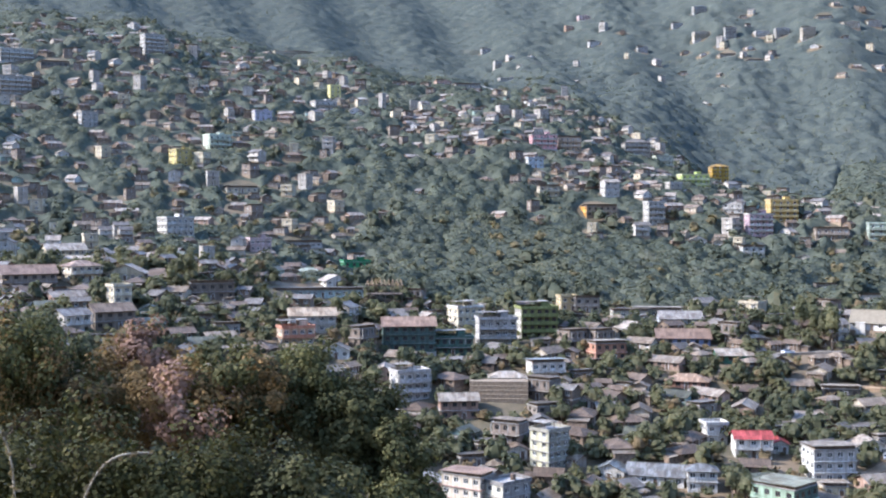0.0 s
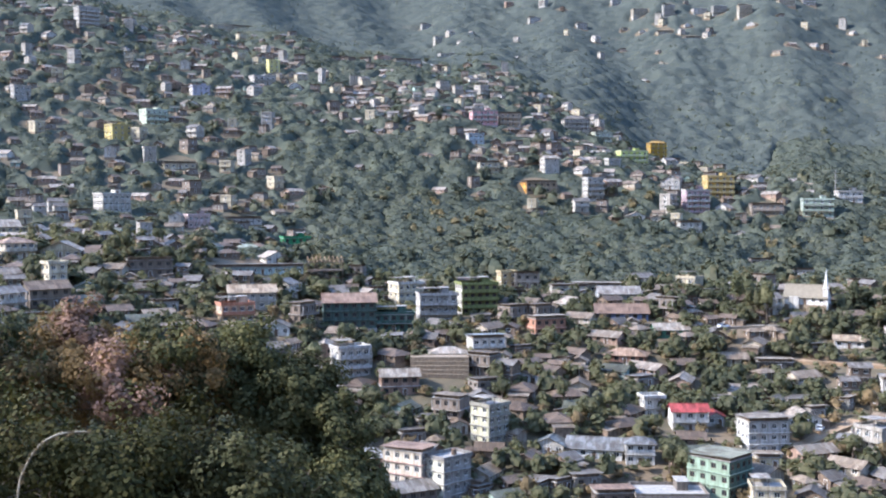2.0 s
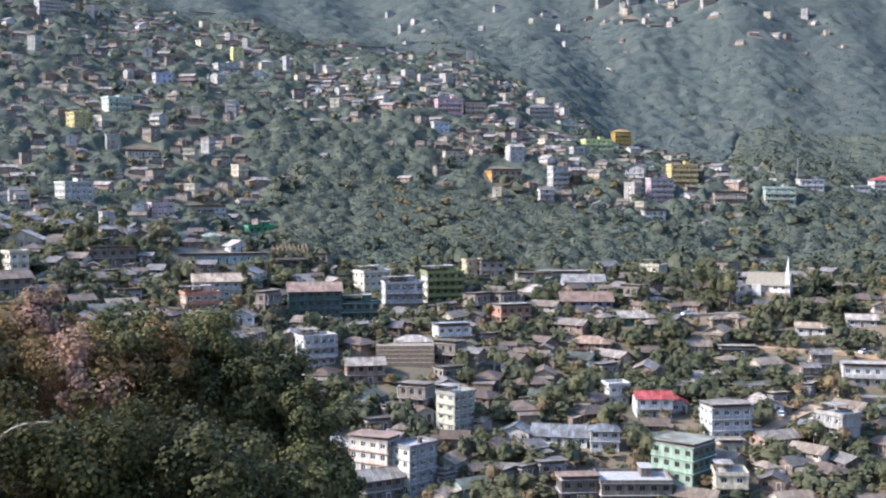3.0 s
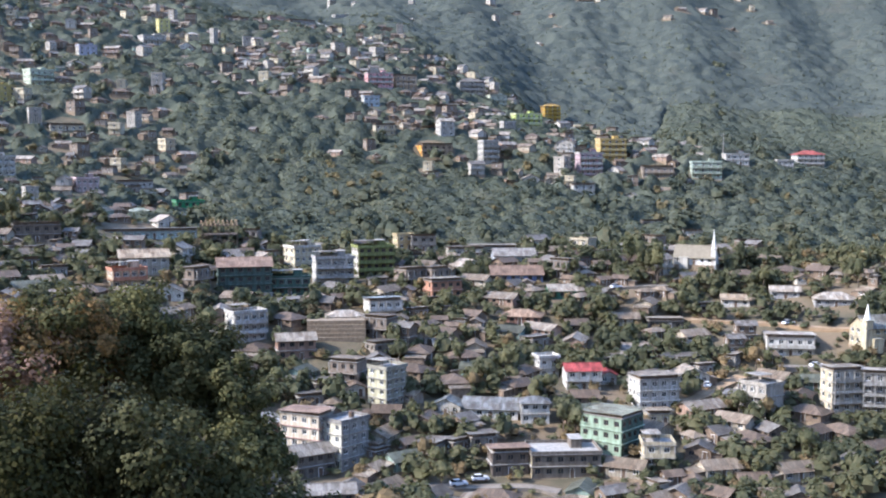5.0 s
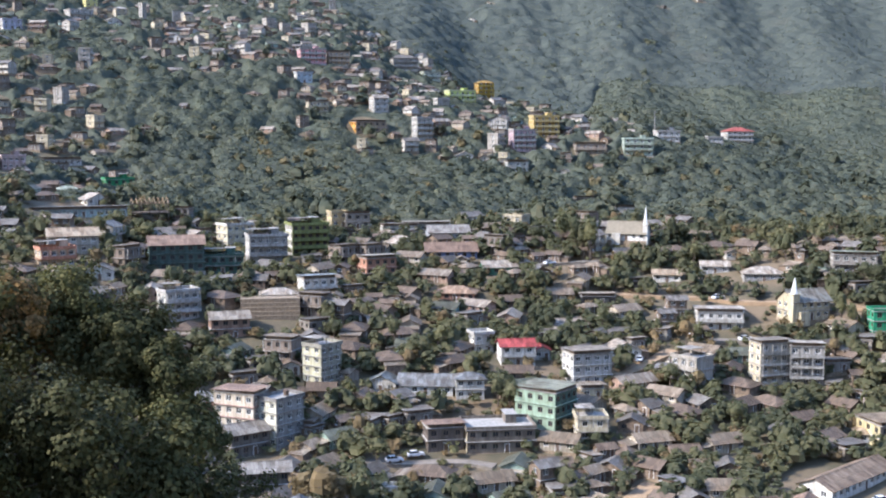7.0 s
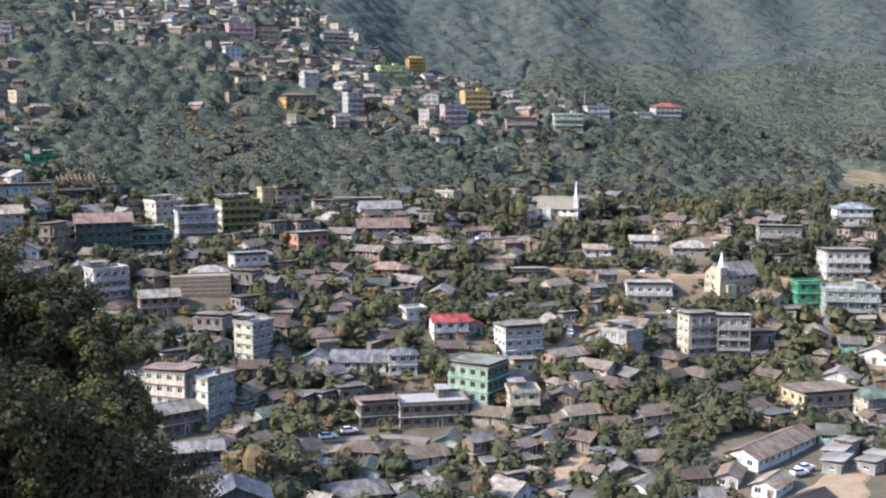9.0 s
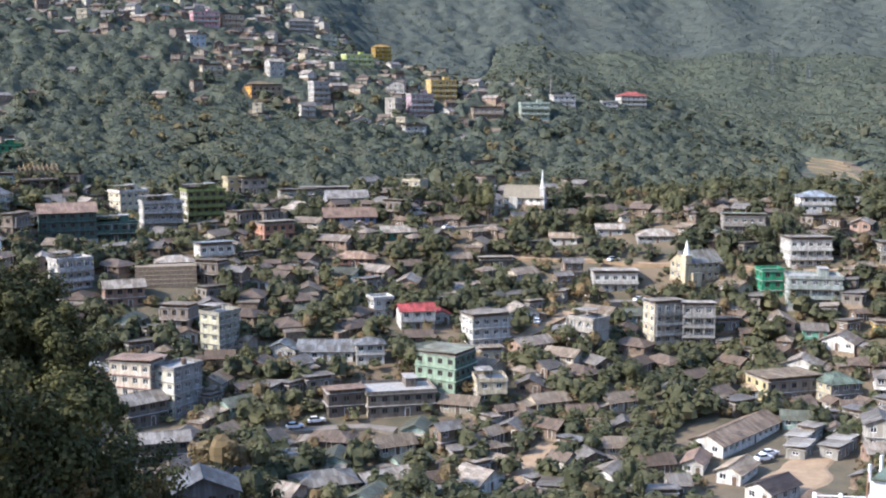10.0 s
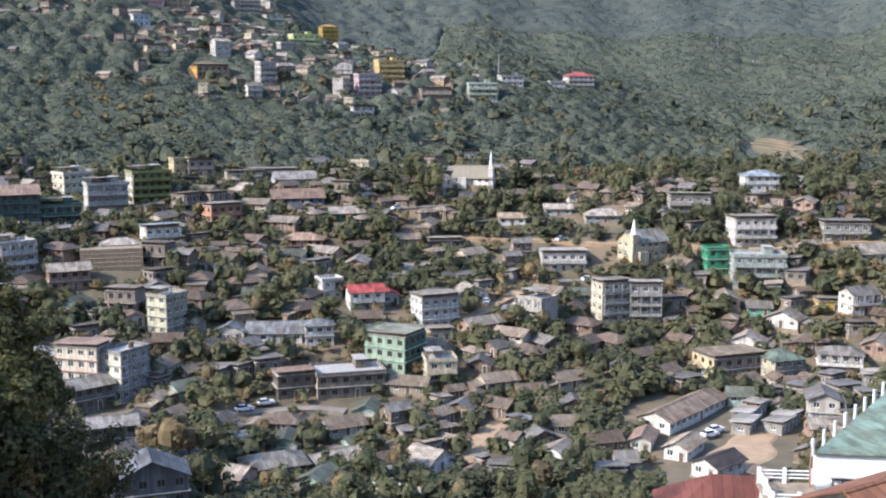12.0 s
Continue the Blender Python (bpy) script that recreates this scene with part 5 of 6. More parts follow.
def terrace_house():
    """White stair terrace with railings beside the hall."""
    ob = new("terrace_house")
    x, y, top = 53.4, 73.2, -32.5
    ob.matrix_basis = pose(x, y, -44.5, 0, 0, -24)
    tagged(ob, "white terrace house with pale railings and pillars", "house")
    h = top + 44.5
    white = plaster((0.66, 0.66, 0.63))
    part("wall", Solid().box(-1.4, 2.6, -3.0, 2.4, 0, h).mesh("wall", white), ob)
    part("floor_slab", Solid().box(-1.7, 2.8, -3.3, 2.6, h + 0.003, h + 0.2).mesh("floor_slab", STONE), ob)
    post = Solid().box(-0.14, 0.14, -0.14, 0.14, 0, 1.25).mesh("pillar", WHITE)
    for px, py in ((-1.5, -3.1), (0.5, -3.1), (2.6, -3.1), (-1.5, -0.3), (-1.5, 2.4), (2.6, 2.4), (0.5, 2.4)):
        part("pillar", post, ob, at=pose(px, py, h + 0.203))
    for z in (0.4, 0.7, 1.0):
        part("rail", Solid().box(-1.4, 2.5, -3.15, -3.05, z, z + 0.09).mesh("rail", WHITE), ob, at=pose(0, 0, h + 0.2))
        part("rail", Solid().box(-1.55, -1.45, -3.0, 2.3, z, z + 0.09).mesh("rail", WHITE), ob, at=pose(0, 0, h + 0.2))
        part("rail", Solid().box(-1.4, 2.5, 2.35, 2.45, z, z + 0.09).mesh("rail", WHITE), ob, at=pose(0, 0, h + 0.2))
    for k, px in enumerate((-0.4, 1.5)):
        part("window", window_mesh(1.0, 1.5, "dark"), ob, at=pose(px, -3.04, h - 2.6))
    part("mast", Solid().tube(2.3, 1.6, h + 0.203, h + 3.6, 0.09, 0.05).mesh("mast", BRICK), ob, "rusty red iron post")


terrace_house()
RED_SHEETS, RUST_SHEETS = tin((0.17, 0.062, 0.045), 0.4), tin((0.3, 0.14, 0.075), 0.6)
_make(53.8, 81.0, -26, 11.5, 8.0, 1, (0.5, 0.46, 0.4), "hip", "house with a broad brick-red tin hip roof", roof_mat=RED_SHEETS, lift=1.6, deep=9.0, rise=3.0)
_make(53.0, 59.0, 14, 13.0, 9.5, 2, (0.6, 0.58, 0.52), "gable", "house with a rust-streaked orange tin roof", roof_mat=RUST_SHEETS, lift=0.35, deep=8.0)
for sx, sy, st, ln in ((139.5, 206.0, 40, 6.0), (144.0, 212.5, 40, 6.5), (146.0, 203.0, 30, 5.5), (150.5, 206.5, 30, 5.0)):
    building(sx, sy, st, ln, 4.0, 1, (0.4, 0.4, 0.38), "shed", "low block shed with a bright tin sheet roof", roof_mat=tin((0.55, 0.58, 0.58), 0.1), fh=2.2, deep=3.0)


# ---- parked cars ----
def car(x, y, turn, colour, label):
    ob = standing("car", x, y, turn, label, "car", "parked cars", lift=0.5)
    m = ("car paint", colour)
    if m not in MATS:
        MATS[m] = surface("car_paint_%d" % len(MATS), scaled(colour, 0.92), colour, 3.0, 0.25, local=True, relief=0.001)
    side = [(-2.0, 0.35), (2.0, 0.35), (2.05, 0.7), (1.9, 0.88), (0.95, 0.98), (-1.75, 1.0), (-2.05, 0.8)]
    n = len(side)
    v = [(a, e * (0.82 if z < 0.9 else 0.76), z) for e in (-1, 1) for a, z in side]
    part("body", mesh_from("body", v, [tuple(range(n)), tuple(range(2 * n - 1, n - 1, -1))] + [(k, n + k, n + (k + 1) % n, (k + 1) % n) for k in range(n)], [MATS[m]]), ob)
    cab = [(-1.7, 1.003), (0.85, 1.003), (0.2, 1.48), (-1.3, 1.5)]
    v = [(a, e * (0.72 if z < 1.2 else 0.6), z) for e in (-1, 1) for a, z in cab]
    part("cabin", mesh_from("cabin", v, [(0, 1, 2, 3), (7, 6, 5, 4), (0, 4, 5, 1), (1, 5, 6, 2), (2, 6, 7, 3), (3, 7, 4, 0)], [glass(), MATS[m]], [0, 0, 0, 0, 1, 0]), ob, "dark windows under a painted roof")
    wheel = Solid().tube(0, 0, -0.1, 0.1, 0.32, 0.32, 12).mesh("wheel", DARK)
    for a in (-1.25, 1.3):
        for e in (-0.78, 0.78):
            part("wheel", wheel, ob, at=pose(a, e, 0.32, 90))
    return ob


for cx, cy, ct, cc, cl in ((110.3, 368.0, 20, (0.7, 0.7, 0.7), "white car parked on the hill road"), (133.0, 207.0, 10, (0.72, 0.72, 0.72), "white car parked in the school yard"),
                           (130.2, 204.8, 10, (0.68, 0.68, 0.66), "white hatchback parked in the school yard"), (114.4, 295.0, 60, (0.7, 0.7, 0.7), "white car on the dirt track"),
                           (39.6, 253.0, 5, (0.7, 0.7, 0.7), "white car parked on the main street"), (44.8, 254.6, 5, (0.6, 0.6, 0.6), "silver car parked on the main street"),
                           (152.0, 327.5, 20, (0.6, 0.6, 0.62), "silver car on the dirt road"), (149.0, 302.0, 5, (0.7, 0.7, 0.7), "white car on the paved road")):
    car(cx, cy, ct, cc, cl)


# ---- slim mast on the spur ----
def mast(x, y, tall):
    ob = standing("mast", x, y, 0, "slim grey steel mast beside a white house", "mast")
    pole = part("pole", Solid().tube(0, 0, -1.5, tall, 0.35, 0.12, 6).mesh("pole", CONCRETE), ob)
    for k in range(3):
        part("cross_arm", Solid().box(-1.1, 1.1, -0.08, 0.08, 0, 0.18).mesh("cross_arm", CONCRETE), ob, at=pose(0, 0, tall * (0.62 + 0.14 * k)))


mast(*polar(21.7, 629), 15.0)

# ---- lattice towers of a power line on the far slope ----
def pylon(x, y, tall):
    ob = standing("pylon", x, y, 25, "slender grey lattice tower standing in the forest", "pylon", "power line towers")
    steel = surface("grey_steel", (0.2, 0.21, 0.21), (0.3, 0.31, 0.31), 1.0, 0.6, metal=0.6, local=True)
    slope = 1.9 / tall
    for a, b in ((-1, -1), (1, -1), (1, 1), (-1, 1)):
        s = Solid().slab([(a * 2.1 - 0.16, b * 2.1, 0), (a * 2.1 + 0.16, b * 2.1, 0), (a * 0.2 + 0.1, b * 0.2, tall), (a * 0.2 - 0.1, b * 0.2, tall)], 0.3)
        part("leg", s.mesh("leg", steel), ob)
    for k in range(6):
        z = tall * k / 6.5
        e = 2.1 - slope * z
        up = tall / 6.5
        t = e - slope * up
        for sgn in (-1, 1):
            p = [(-sgn * e, -e, z), (-sgn * e, -e, z + 0.22), (sgn * t, -t, z + up), (sgn * t, -t, z + up - 0.22)]
            part("brace", Solid().add(p + [(a, b + 0.12, c) for a, b, c in p], [(0, 1, 2, 3), (7, 6, 5, 4), (0, 4, 5, 1), (1, 5, 6, 2), (2, 6, 7, 3), (3, 7, 4, 0)]).mesh("brace", steel), ob)
    for z, w in ((0.72, 3.4), (0.84, 2.8), (0.95, 2.2)):
        part("cross_arm", Solid().box(-w, w, -0.12, 0.12, tall * z, tall * z + 0.25).mesh("cross_arm", steel), ob)


pylon(*polar(32.1, 845), 21.0)
pylon(*polar(33.8, 820), 19.0)

# ---- the town between them: huts and small houses of a few kinds, crowded as the slopes and the camera's view allow ----
LOTS = []
GREYS = tin((0.25, 0.25, 0.245), 0.35)
RUSTY = tin((0.2, 0.16, 0.125), 0.6)
PALES = tin((0.5, 0.48, 0.44), 0.2)
DUST = tin((0.3, 0.26, 0.205), 0.4)
GREEN_TIN = tin((0.16, 0.185, 0.15), 0.25)
HUTS = [
    (6.5, 5.5, 1, TIMBER, "gable", RUSTY, "plank hut with a rusty tin roof", ""),
    (8.5, 6.0, 1, (0.5, 0.46, 0.38), "gable", DUST, "plastered cottage with a weathered brown tin roof", ""),
    (6.5, 5.5, 1, (0.36, 0.33, 0.3), "shed", GREYS, "grey block hut under a sheet roof", ""),
    (9.5, 6.5, 1, TIMBER, "hip", RUSTY, "long timber hut with a patched hip roof", ""),
    (8.0, 6.5, 2, (0.62, 0.6, 0.55), "gable", GREYS, "pale two-storey house with a grey tin roof", "rail"),
    (7.5, 6.5, 2, (0.3, 0.25, 0.21), "shed", DUST, "brown two-storey house with a dusty sheet roof", "rail"),
    (9.0, 7.0, 1, (0.7, 0.7, 0.67), "cross", PALES, "white cottage with a pale gable roof", ""),
    (7.0, 7.0, 2, (0.68, 0.62, 0.46), "flat", None, "cream two-storey house with a flat roof", "solid"),
    (10.5, 6.0, 1, (0.42, 0.3, 0.24), "gable", PALES, "brown row house with a light tin roof", ""),
    (7.5, 6.0, 1, (0.36, 0.5, 0.46), "gable", GREEN_TIN, "pale green cottage with a green tin roof", ""),
    (6.0, 5.0, 1, TIMBER, "cross", GREYS, "small dark hut with a grey gable roof", ""),
    (8.0, 7.0, 3, (0.52, 0.5, 0.46), "flat", None, "grey three-storey concrete house", "solid"),
]
random.seed(11)


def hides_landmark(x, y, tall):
    """True where a roof or tree would cover a large house or road in the camera's view from the lookout."""
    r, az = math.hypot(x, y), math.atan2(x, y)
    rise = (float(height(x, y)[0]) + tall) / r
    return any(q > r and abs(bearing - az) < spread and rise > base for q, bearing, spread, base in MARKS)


# sight lines from the camera to large houses and roads, kept clear when placing
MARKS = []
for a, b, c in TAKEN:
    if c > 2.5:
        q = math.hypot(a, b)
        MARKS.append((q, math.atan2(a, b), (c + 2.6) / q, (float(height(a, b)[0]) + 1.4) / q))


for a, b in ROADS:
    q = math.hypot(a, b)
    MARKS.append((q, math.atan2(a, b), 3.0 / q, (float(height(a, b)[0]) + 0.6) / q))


def scatter(kinds, weights, count, az_range, r_range, want, far, gap=0.52):
    """Fill part of the slope with houses where want(az, r) allows; the first of a kind is built, the rest are its copies."""
    for _ in range(count):
        for _try in range(40):
            az, r = random.uniform(*az_range), math.sqrt(random.uniform(r_range[0] ** 2, r_range[1] ** 2))
            k = random.choices(range(len(HUTS)), weights)[0]
            w, d, floors, wall, roof, rm, label, bal = HUTS[k]
            x, y = polar(az, r)
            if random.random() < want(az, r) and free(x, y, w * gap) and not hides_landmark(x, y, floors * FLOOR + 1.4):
                break
        else:
            continue
        turn = -az + random.choice((15, 28, 42, -18, -35, 70, 90)) + random.uniform(-13, 13)
        z = float(height(x, y)[0])
        if far:
            LOTS.append((k, x, y, z, turn))
        elif kinds[k] is None:
            kinds[k] = _make(x, y, turn, w, d, floors, wall, roof, label, roof_mat=rm, balcony=bal, group="town houses", name="house" if floors > 1 else "hut",
                             category="house", bay=2.8, ends="left", deep=6.0, fh=2.45 if floors == 1 else 2.8, frame_style="dark" if wall is TIMBER or k in (2, 5, 8) else "white", lean=(0.0, 0.55, 0.4, 0.7)[k % 4] if floors == 1 else 0.0)
        else:
            copy_thing(kinds[k], pose(x, y, z, 0, 0, turn))
        TAKEN.append((x, y, w * gap))


def near_town(az, r):
    if r > 445 or (az > 24 and r > 405):
        return 0.0
    if az < -2 and r < 300:
        return 0.0
    if 29 < az < 36 and r < 262:
        return 0.05
    if az > 10 and r < 225:
        return 0.15
    return 0.8 if r < 325 else 0.35


def wood_edge(az):
    """Where the far forest takes over from the upper town, by bearing."""
    return float(np.interp(az, [-24, -4, 5, 10, 15, 20, 25], [985, 960, 920, 840, 800, 690, 640]))


def mid_edge(az):
    """How far the nearer woods reach, by bearing."""
    return max(wood_edge(az) + 30, float(np.interp(az, [14, 19, 43], [0, 900, 960])))


def upper_town(az, r):
    if az < -4:
        return 0.9 if r < 900 else 0.35
    if az < 9 and r < (665 if az < 3.5 else 625):
        return 0.06
    crest = 0.9 if 575 < r < wood_edge(az) else 0.0
    if az < 4 and r > 800:
        return 0.3
    if az > 17:
        crest *= max(0.0, 1 - (az - 17) / 6)
    return crest


def far_slope(az, r):
    return 0.5 if 1090 < r < 1290 else 0.08


scatter([None] * 12, [6, 4, 5, 4, 0.8, 1.8, 1.4, 0.4, 3, 1.5, 6, 0.1], 300, (-23, 41), (205, 446), near_town, False)
FAR_SET = [None] * 12
scatter(FAR_SET, [4, 3, 4, 3, 1.2, 1.5, 1.5, 0.8, 4, 1, 3, 0.7], 480, (-24, -3), (440, 960), upper_town, True)
scatter(FAR_SET, [4, 4, 4, 3, 1.5, 2, 2, 1.5, 4, 1.5, 3, 0.8], 460, (-3, 24), (570, 930), upper_town, True, 0.36)
scatter(FAR_SET, [1, 2, 2, 0, 3, 1, 4, 3, 1, 0, 1, 2], 45, (2, 24), (1000, 1300), far_slope, True)

def crowd(name, label, kinds, lots, size, bay=4.0):
    """A crowd of houses past counting: one mesh, each a copy of a kind with walls, openings and roof, none quite the same size."""
    g = np.random.default_rng(19)
    v, f, s, mats = [], [], [], []
    for k, (w, d, floors, wall, roof, rm, said, bal) in enumerate(kinds):
        pat = _make(0, 0, 0, w, d, floors, wall, roof, said, roof_mat=rm, bay=bay, ends="left", deep=6.0, posts=False, balcony=bal, fh=2.4 if floors == 1 else 2.8, lean=(0.5, 0.0, 0.6)[k % 3] if floors == 1 else 0.0, lift=-float(height(0, 0)[0]))
        pv, pf, ps = [], [], []
        for o in pat.children_recursive:
            n = len(pv)
            m = o.matrix_basis
            pv += [tuple(m @ q.co) for q in o.data.vertices]
            for p in o.data.polygons:
                pf.append([n + i for i in p.vertices])
                mt = o.data.materials[p.material_index]
                if mt not in mats:
                    mats.append(mt)
                ps.append(mats.index(mt))
        for o in (*pat.children_recursive, pat):
            bpy.data.objects.remove(o)
        pv = np.array(pv)
        for kk, x, y, z, turn in lots:
            if kk == k:
                c, n, e = math.cos(radians(turn)), math.sin(radians(turn)), g.uniform(*size)
                q = np.stack([(pv[:, 0] * c - pv[:, 1] * n) * e + x, (pv[:, 0] * n + pv[:, 1] * c) * e + y, pv[:, 2] * (0.4 + 0.6 * e) + z], 1)
                b = len(v)
                v += q.tolist()
                f += [tuple(b + i for i in face) for face in pf]
                s += ps
    return tagged(new(name, mesh_from(name, v, f, mats, s)), label, "houses", kind="stuff")


crowd("far_houses", "crowded small houses with tin roofs on the far slopes", HUTS, LOTS, (0.6, 0.95), 6.0)

SHACKS = [
    (4.6, 3.8, 1, TIMBER, "gable", RUSTY, "plank shack", ""),
    (5.2, 3.6, 1, TIMBER, "shed", GREYS, "timber lean-to", ""),
    (4.2, 4.2, 1, (0.34, 0.3, 0.26), "gable", DUST, "mud-plastered shack", ""),
    (6.0, 4.0, 1, TIMBER, "hip", DUST, "timber shack", ""),
    (4.8, 3.6, 1, (0.4, 0.38, 0.35), "shed", PALES, "block shed", ""),
    (5.5, 4.2, 2, TIMBER, "gable", GREYS, "tall plank house", ""),
    (4.5, 4.0, 1, (0.6, 0.58, 0.52), "cross", RUSTY, "whitewashed shack", ""),
]
YARDS = []
random.seed(23)
for _ in range(9000):
    az, r = random.uniform(-22, 41), math.sqrt(random.uniform(215 ** 2, 440 ** 2))
    x, y = polar(az, r)
    k = random.choices(range(len(SHACKS)), (5, 4, 3, 4, 2, 1.5, 1.5))[0]
    w, tall = SHACKS[k][0], SHACKS[k][2] * 2.5 + 1.0
    # shacks huddle together and leave the banks between the huddles to bushes
    huddle = math.sin(x / 13 + 1.9 * math.sin(y / 29)) + math.sin(y / 11 + 1.7 * math.sin(x / 23))
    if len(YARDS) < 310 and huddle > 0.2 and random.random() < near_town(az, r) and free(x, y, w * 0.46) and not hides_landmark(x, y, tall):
        YARDS.append((k, x, y, float(height(x, y)[0]), -az + random.choice((10, 30, 45, -25, -40, 80)) + random.uniform(-14, 14)))
        TAKEN.append((x, y, w * 0.46))
crowd("shacks", "huddled plank and block shacks under rusty tin sheets", SHACKS, YARDS, (0.8, 1.1), 2.6)

# ---- trees among the houses ----
TREES = [
    (tree_kind(21, 4.2, 2.6, 1.05, 0.5, LEAF_TOWN, 28, 18), "leafy green tree among the houses", 5, 6.5),
    (tree_kind(22, 5.5, 2.4, 1.5, 0.5, LEAF_TOWN, 28, 18), "tall dark green tree on the slope", 4, 9.0),
    (tree_kind(23, 2.2, 2.3, 0.75, 0.48, LEAF_TOWN, 26, 18), "broad green bush beside the houses", 5, 3.8),
    (tree_kind(24, 3.6, 2.4, 1.1, 0.42, LEAF_DRY, 22, 14), "thin brown winter tree", 3, 6.0),
    (tree_kind(25, 1.4, 1.7, 0.7, 0.42, LEAF_DRY, 18, 14), "dry brown shrub between the houses", 3, 2.6),
]
FIRST = [None] * len(TREES)
random.seed(5)


def grove(count, az_range, r_range, gap, want, size=(0.7, 1.3)):
    planted = 0
    for _ in range(count * 12):
        if planted == count:
            return
        az, r = random.uniform(*az_range), math.sqrt(random.uniform(r_range[0] ** 2, r_range[1] ** 2))
        x, y = polar(az, r)
        if random.random() > want(az, r) or not free(x, y, gap):
            continue
        k = random.choices(range(len(TREES)), [t[2] for t in TREES])[0]
        s, turn = random.uniform(*size), random.uniform(0, 360)
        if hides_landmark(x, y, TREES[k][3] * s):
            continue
        planted += 1
        if FIRST[k] is None:
            FIRST[k] = plant_tree(TREES[k][0], x, y, turn, s, TREES[k][1], "tree" if k not in (2, 4) else "bush", "trees of the town")
        else:
            ob = copy_thing(FIRST[k], pose(x, y, float(height(x, y)[0]), 0, 0, turn))
            ob.scale = (s, s, s)


grove(300, (-22, 41), (180, 440), 0.3, lambda az, r: 0.0 if (az < -3 and r < 290) or (30 < az < 37 and r < 255) else 1.0)

CONIFER = tree_kind(29, 5.0, 1.9, 2.3, 0.45, LEAF_TOWN, 46, 30, 0.3)
for az, r, s in ((17.3, 402, 1.15), (17.9, 398, 0.9), (18.7, 391, 1.2), (18.3, 394, 0.95), (22.6, 409, 0.9), (28.0, 388, 0.8), (4.5, 430, 0.8), (13.2, 412, 0.8), (30.6, 346, 0.85), (31.1, 343, 0.75)):
    plant_tree(CONIFER, *polar(az, r), az * 50, s * 1.25, "tall dark conifer beside the houses", "conifer", "tall conifers")

for az, r, s in ((25.4, 212, 0.8), (25.9, 215, 0.95), (26.4, 211, 0.75)):
    plant_tree(CONIFER, *polar(az, r), az * 70, s * 1.1, "tall dark conifer above the school yard", "conifer", "tall conifers")
for az, r, s in ((4.3, 222, 1.5), (5.2, 218, 1.8), (6.1, 221, 1.5), (7.4, 228, 1.3)):
    plant_tree(TREES[3][0], *polar(az, r), az * 90, s, "tall olive-brown winter tree below the main street", "tree", "trees of the town")


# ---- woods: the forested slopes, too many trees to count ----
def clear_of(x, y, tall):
    """For many places at once: not on a house lot, and not covering a large house or road in the camera's view."""
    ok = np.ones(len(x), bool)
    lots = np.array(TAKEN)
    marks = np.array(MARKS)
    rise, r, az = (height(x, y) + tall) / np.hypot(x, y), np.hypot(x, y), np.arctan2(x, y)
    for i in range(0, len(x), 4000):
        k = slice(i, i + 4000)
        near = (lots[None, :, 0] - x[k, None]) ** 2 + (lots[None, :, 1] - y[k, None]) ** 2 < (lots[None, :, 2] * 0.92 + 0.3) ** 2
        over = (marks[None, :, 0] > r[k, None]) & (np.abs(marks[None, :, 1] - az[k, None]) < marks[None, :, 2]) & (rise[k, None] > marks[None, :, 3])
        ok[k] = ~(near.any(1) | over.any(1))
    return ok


def woods(name, label, mat, count, az_range, r_range, want, seed, size, clumps=9, per=5, leaf=1.5, squash=1.25, tall=4.5, soft=0.9, stem=2.2):
    g = np.random.default_rng(seed)
    az = g.uniform(*az_range, count * 2)
    r = np.sqrt(g.uniform(r_range[0] ** 2, r_range[1] ** 2, count * 2))
    keep = g.random(count * 2) < np.array([want(a, q) for a, q in zip(az, r)])
    az, r = np.radians(az[keep]), r[keep]
    x, y = r * np.sin(az), r * np.cos(az)
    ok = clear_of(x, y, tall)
    x, y = x[ok][:count], y[ok][:count]
    z = height(x, y)
    bits = []
    for k in range(6):
        q = np.concatenate([crown_quads(clumps, per, 3.0, squash, leaf, seed + k, dome=True), core_quads(2.6, squash, seed + k, 3, 7)])
        q[:, :, 2] += stem
        i = np.arange(k, len(x), 6)
        s, t = g.uniform(*size, len(i)), g.uniform(0, math.tau, len(i))
        c, n = np.cos(t), np.sin(t)
        w = np.empty((len(i), *q.shape))
        w[..., 0] = (q[None, ..., 0] * c[:, None, None] - q[None, ..., 1] * n[:, None, None]) * s[:, None, None] + x[i, None, None]
        w[..., 1] = (q[None, ..., 0] * n[:, None, None] + q[None, ..., 1] * c[:, None, None]) * s[:, None, None] + y[i, None, None]
        w[..., 2] = q[None, ..., 2] * (s * g.uniform(0.8, 1.3, len(i)))[:, None, None] + z[i, None, None]
        bits.append(w.reshape(-1, 4, 3))
    q = np.concatenate(bits)
    me = quads_mesh(name, q, mat)
    # leaf masses shade as rounded crowns, not as single blades
    n = np.cross(q[:, 1] - q[:, 0], q[:, 2] - q[:, 0])
    n *= np.where(n[:, 2:] < 0, -1, 1)
    n = n / (np.linalg.norm(n, axis=1)[:, None] + 1e-9) + SOFT * soft
    n /= np.linalg.norm(n, axis=1)[:, None]
    me.normals_split_custom_set(np.repeat(n, 4, 0).astype(np.float32))
    return tagged(new(name, me), label, "forest", kind="stuff")


SOFT = np.array((0.0, -0.2, 1.0))


def valley_wood(az, r):
    if 33.3 < az < 38.6 and 525 < r < 655:
        return 0.02
    if az < -6:
        return 0.35 if 470 < r < 620 else 0.1
    return 1.0 if r < 590 or (az > 16 and r < 720) else 0.25


woods("undergrowth", "low bushes and rank grass on the banks between the houses", LEAF_TOWN, 3700, (-23, 41), (150, 450),
      lambda a, r: 0.05 if 30 < a < 37 and r < 258 else 1.0, 28, (0.25, 0.65), 6, 6, 1.6, 0.7, 1.5)
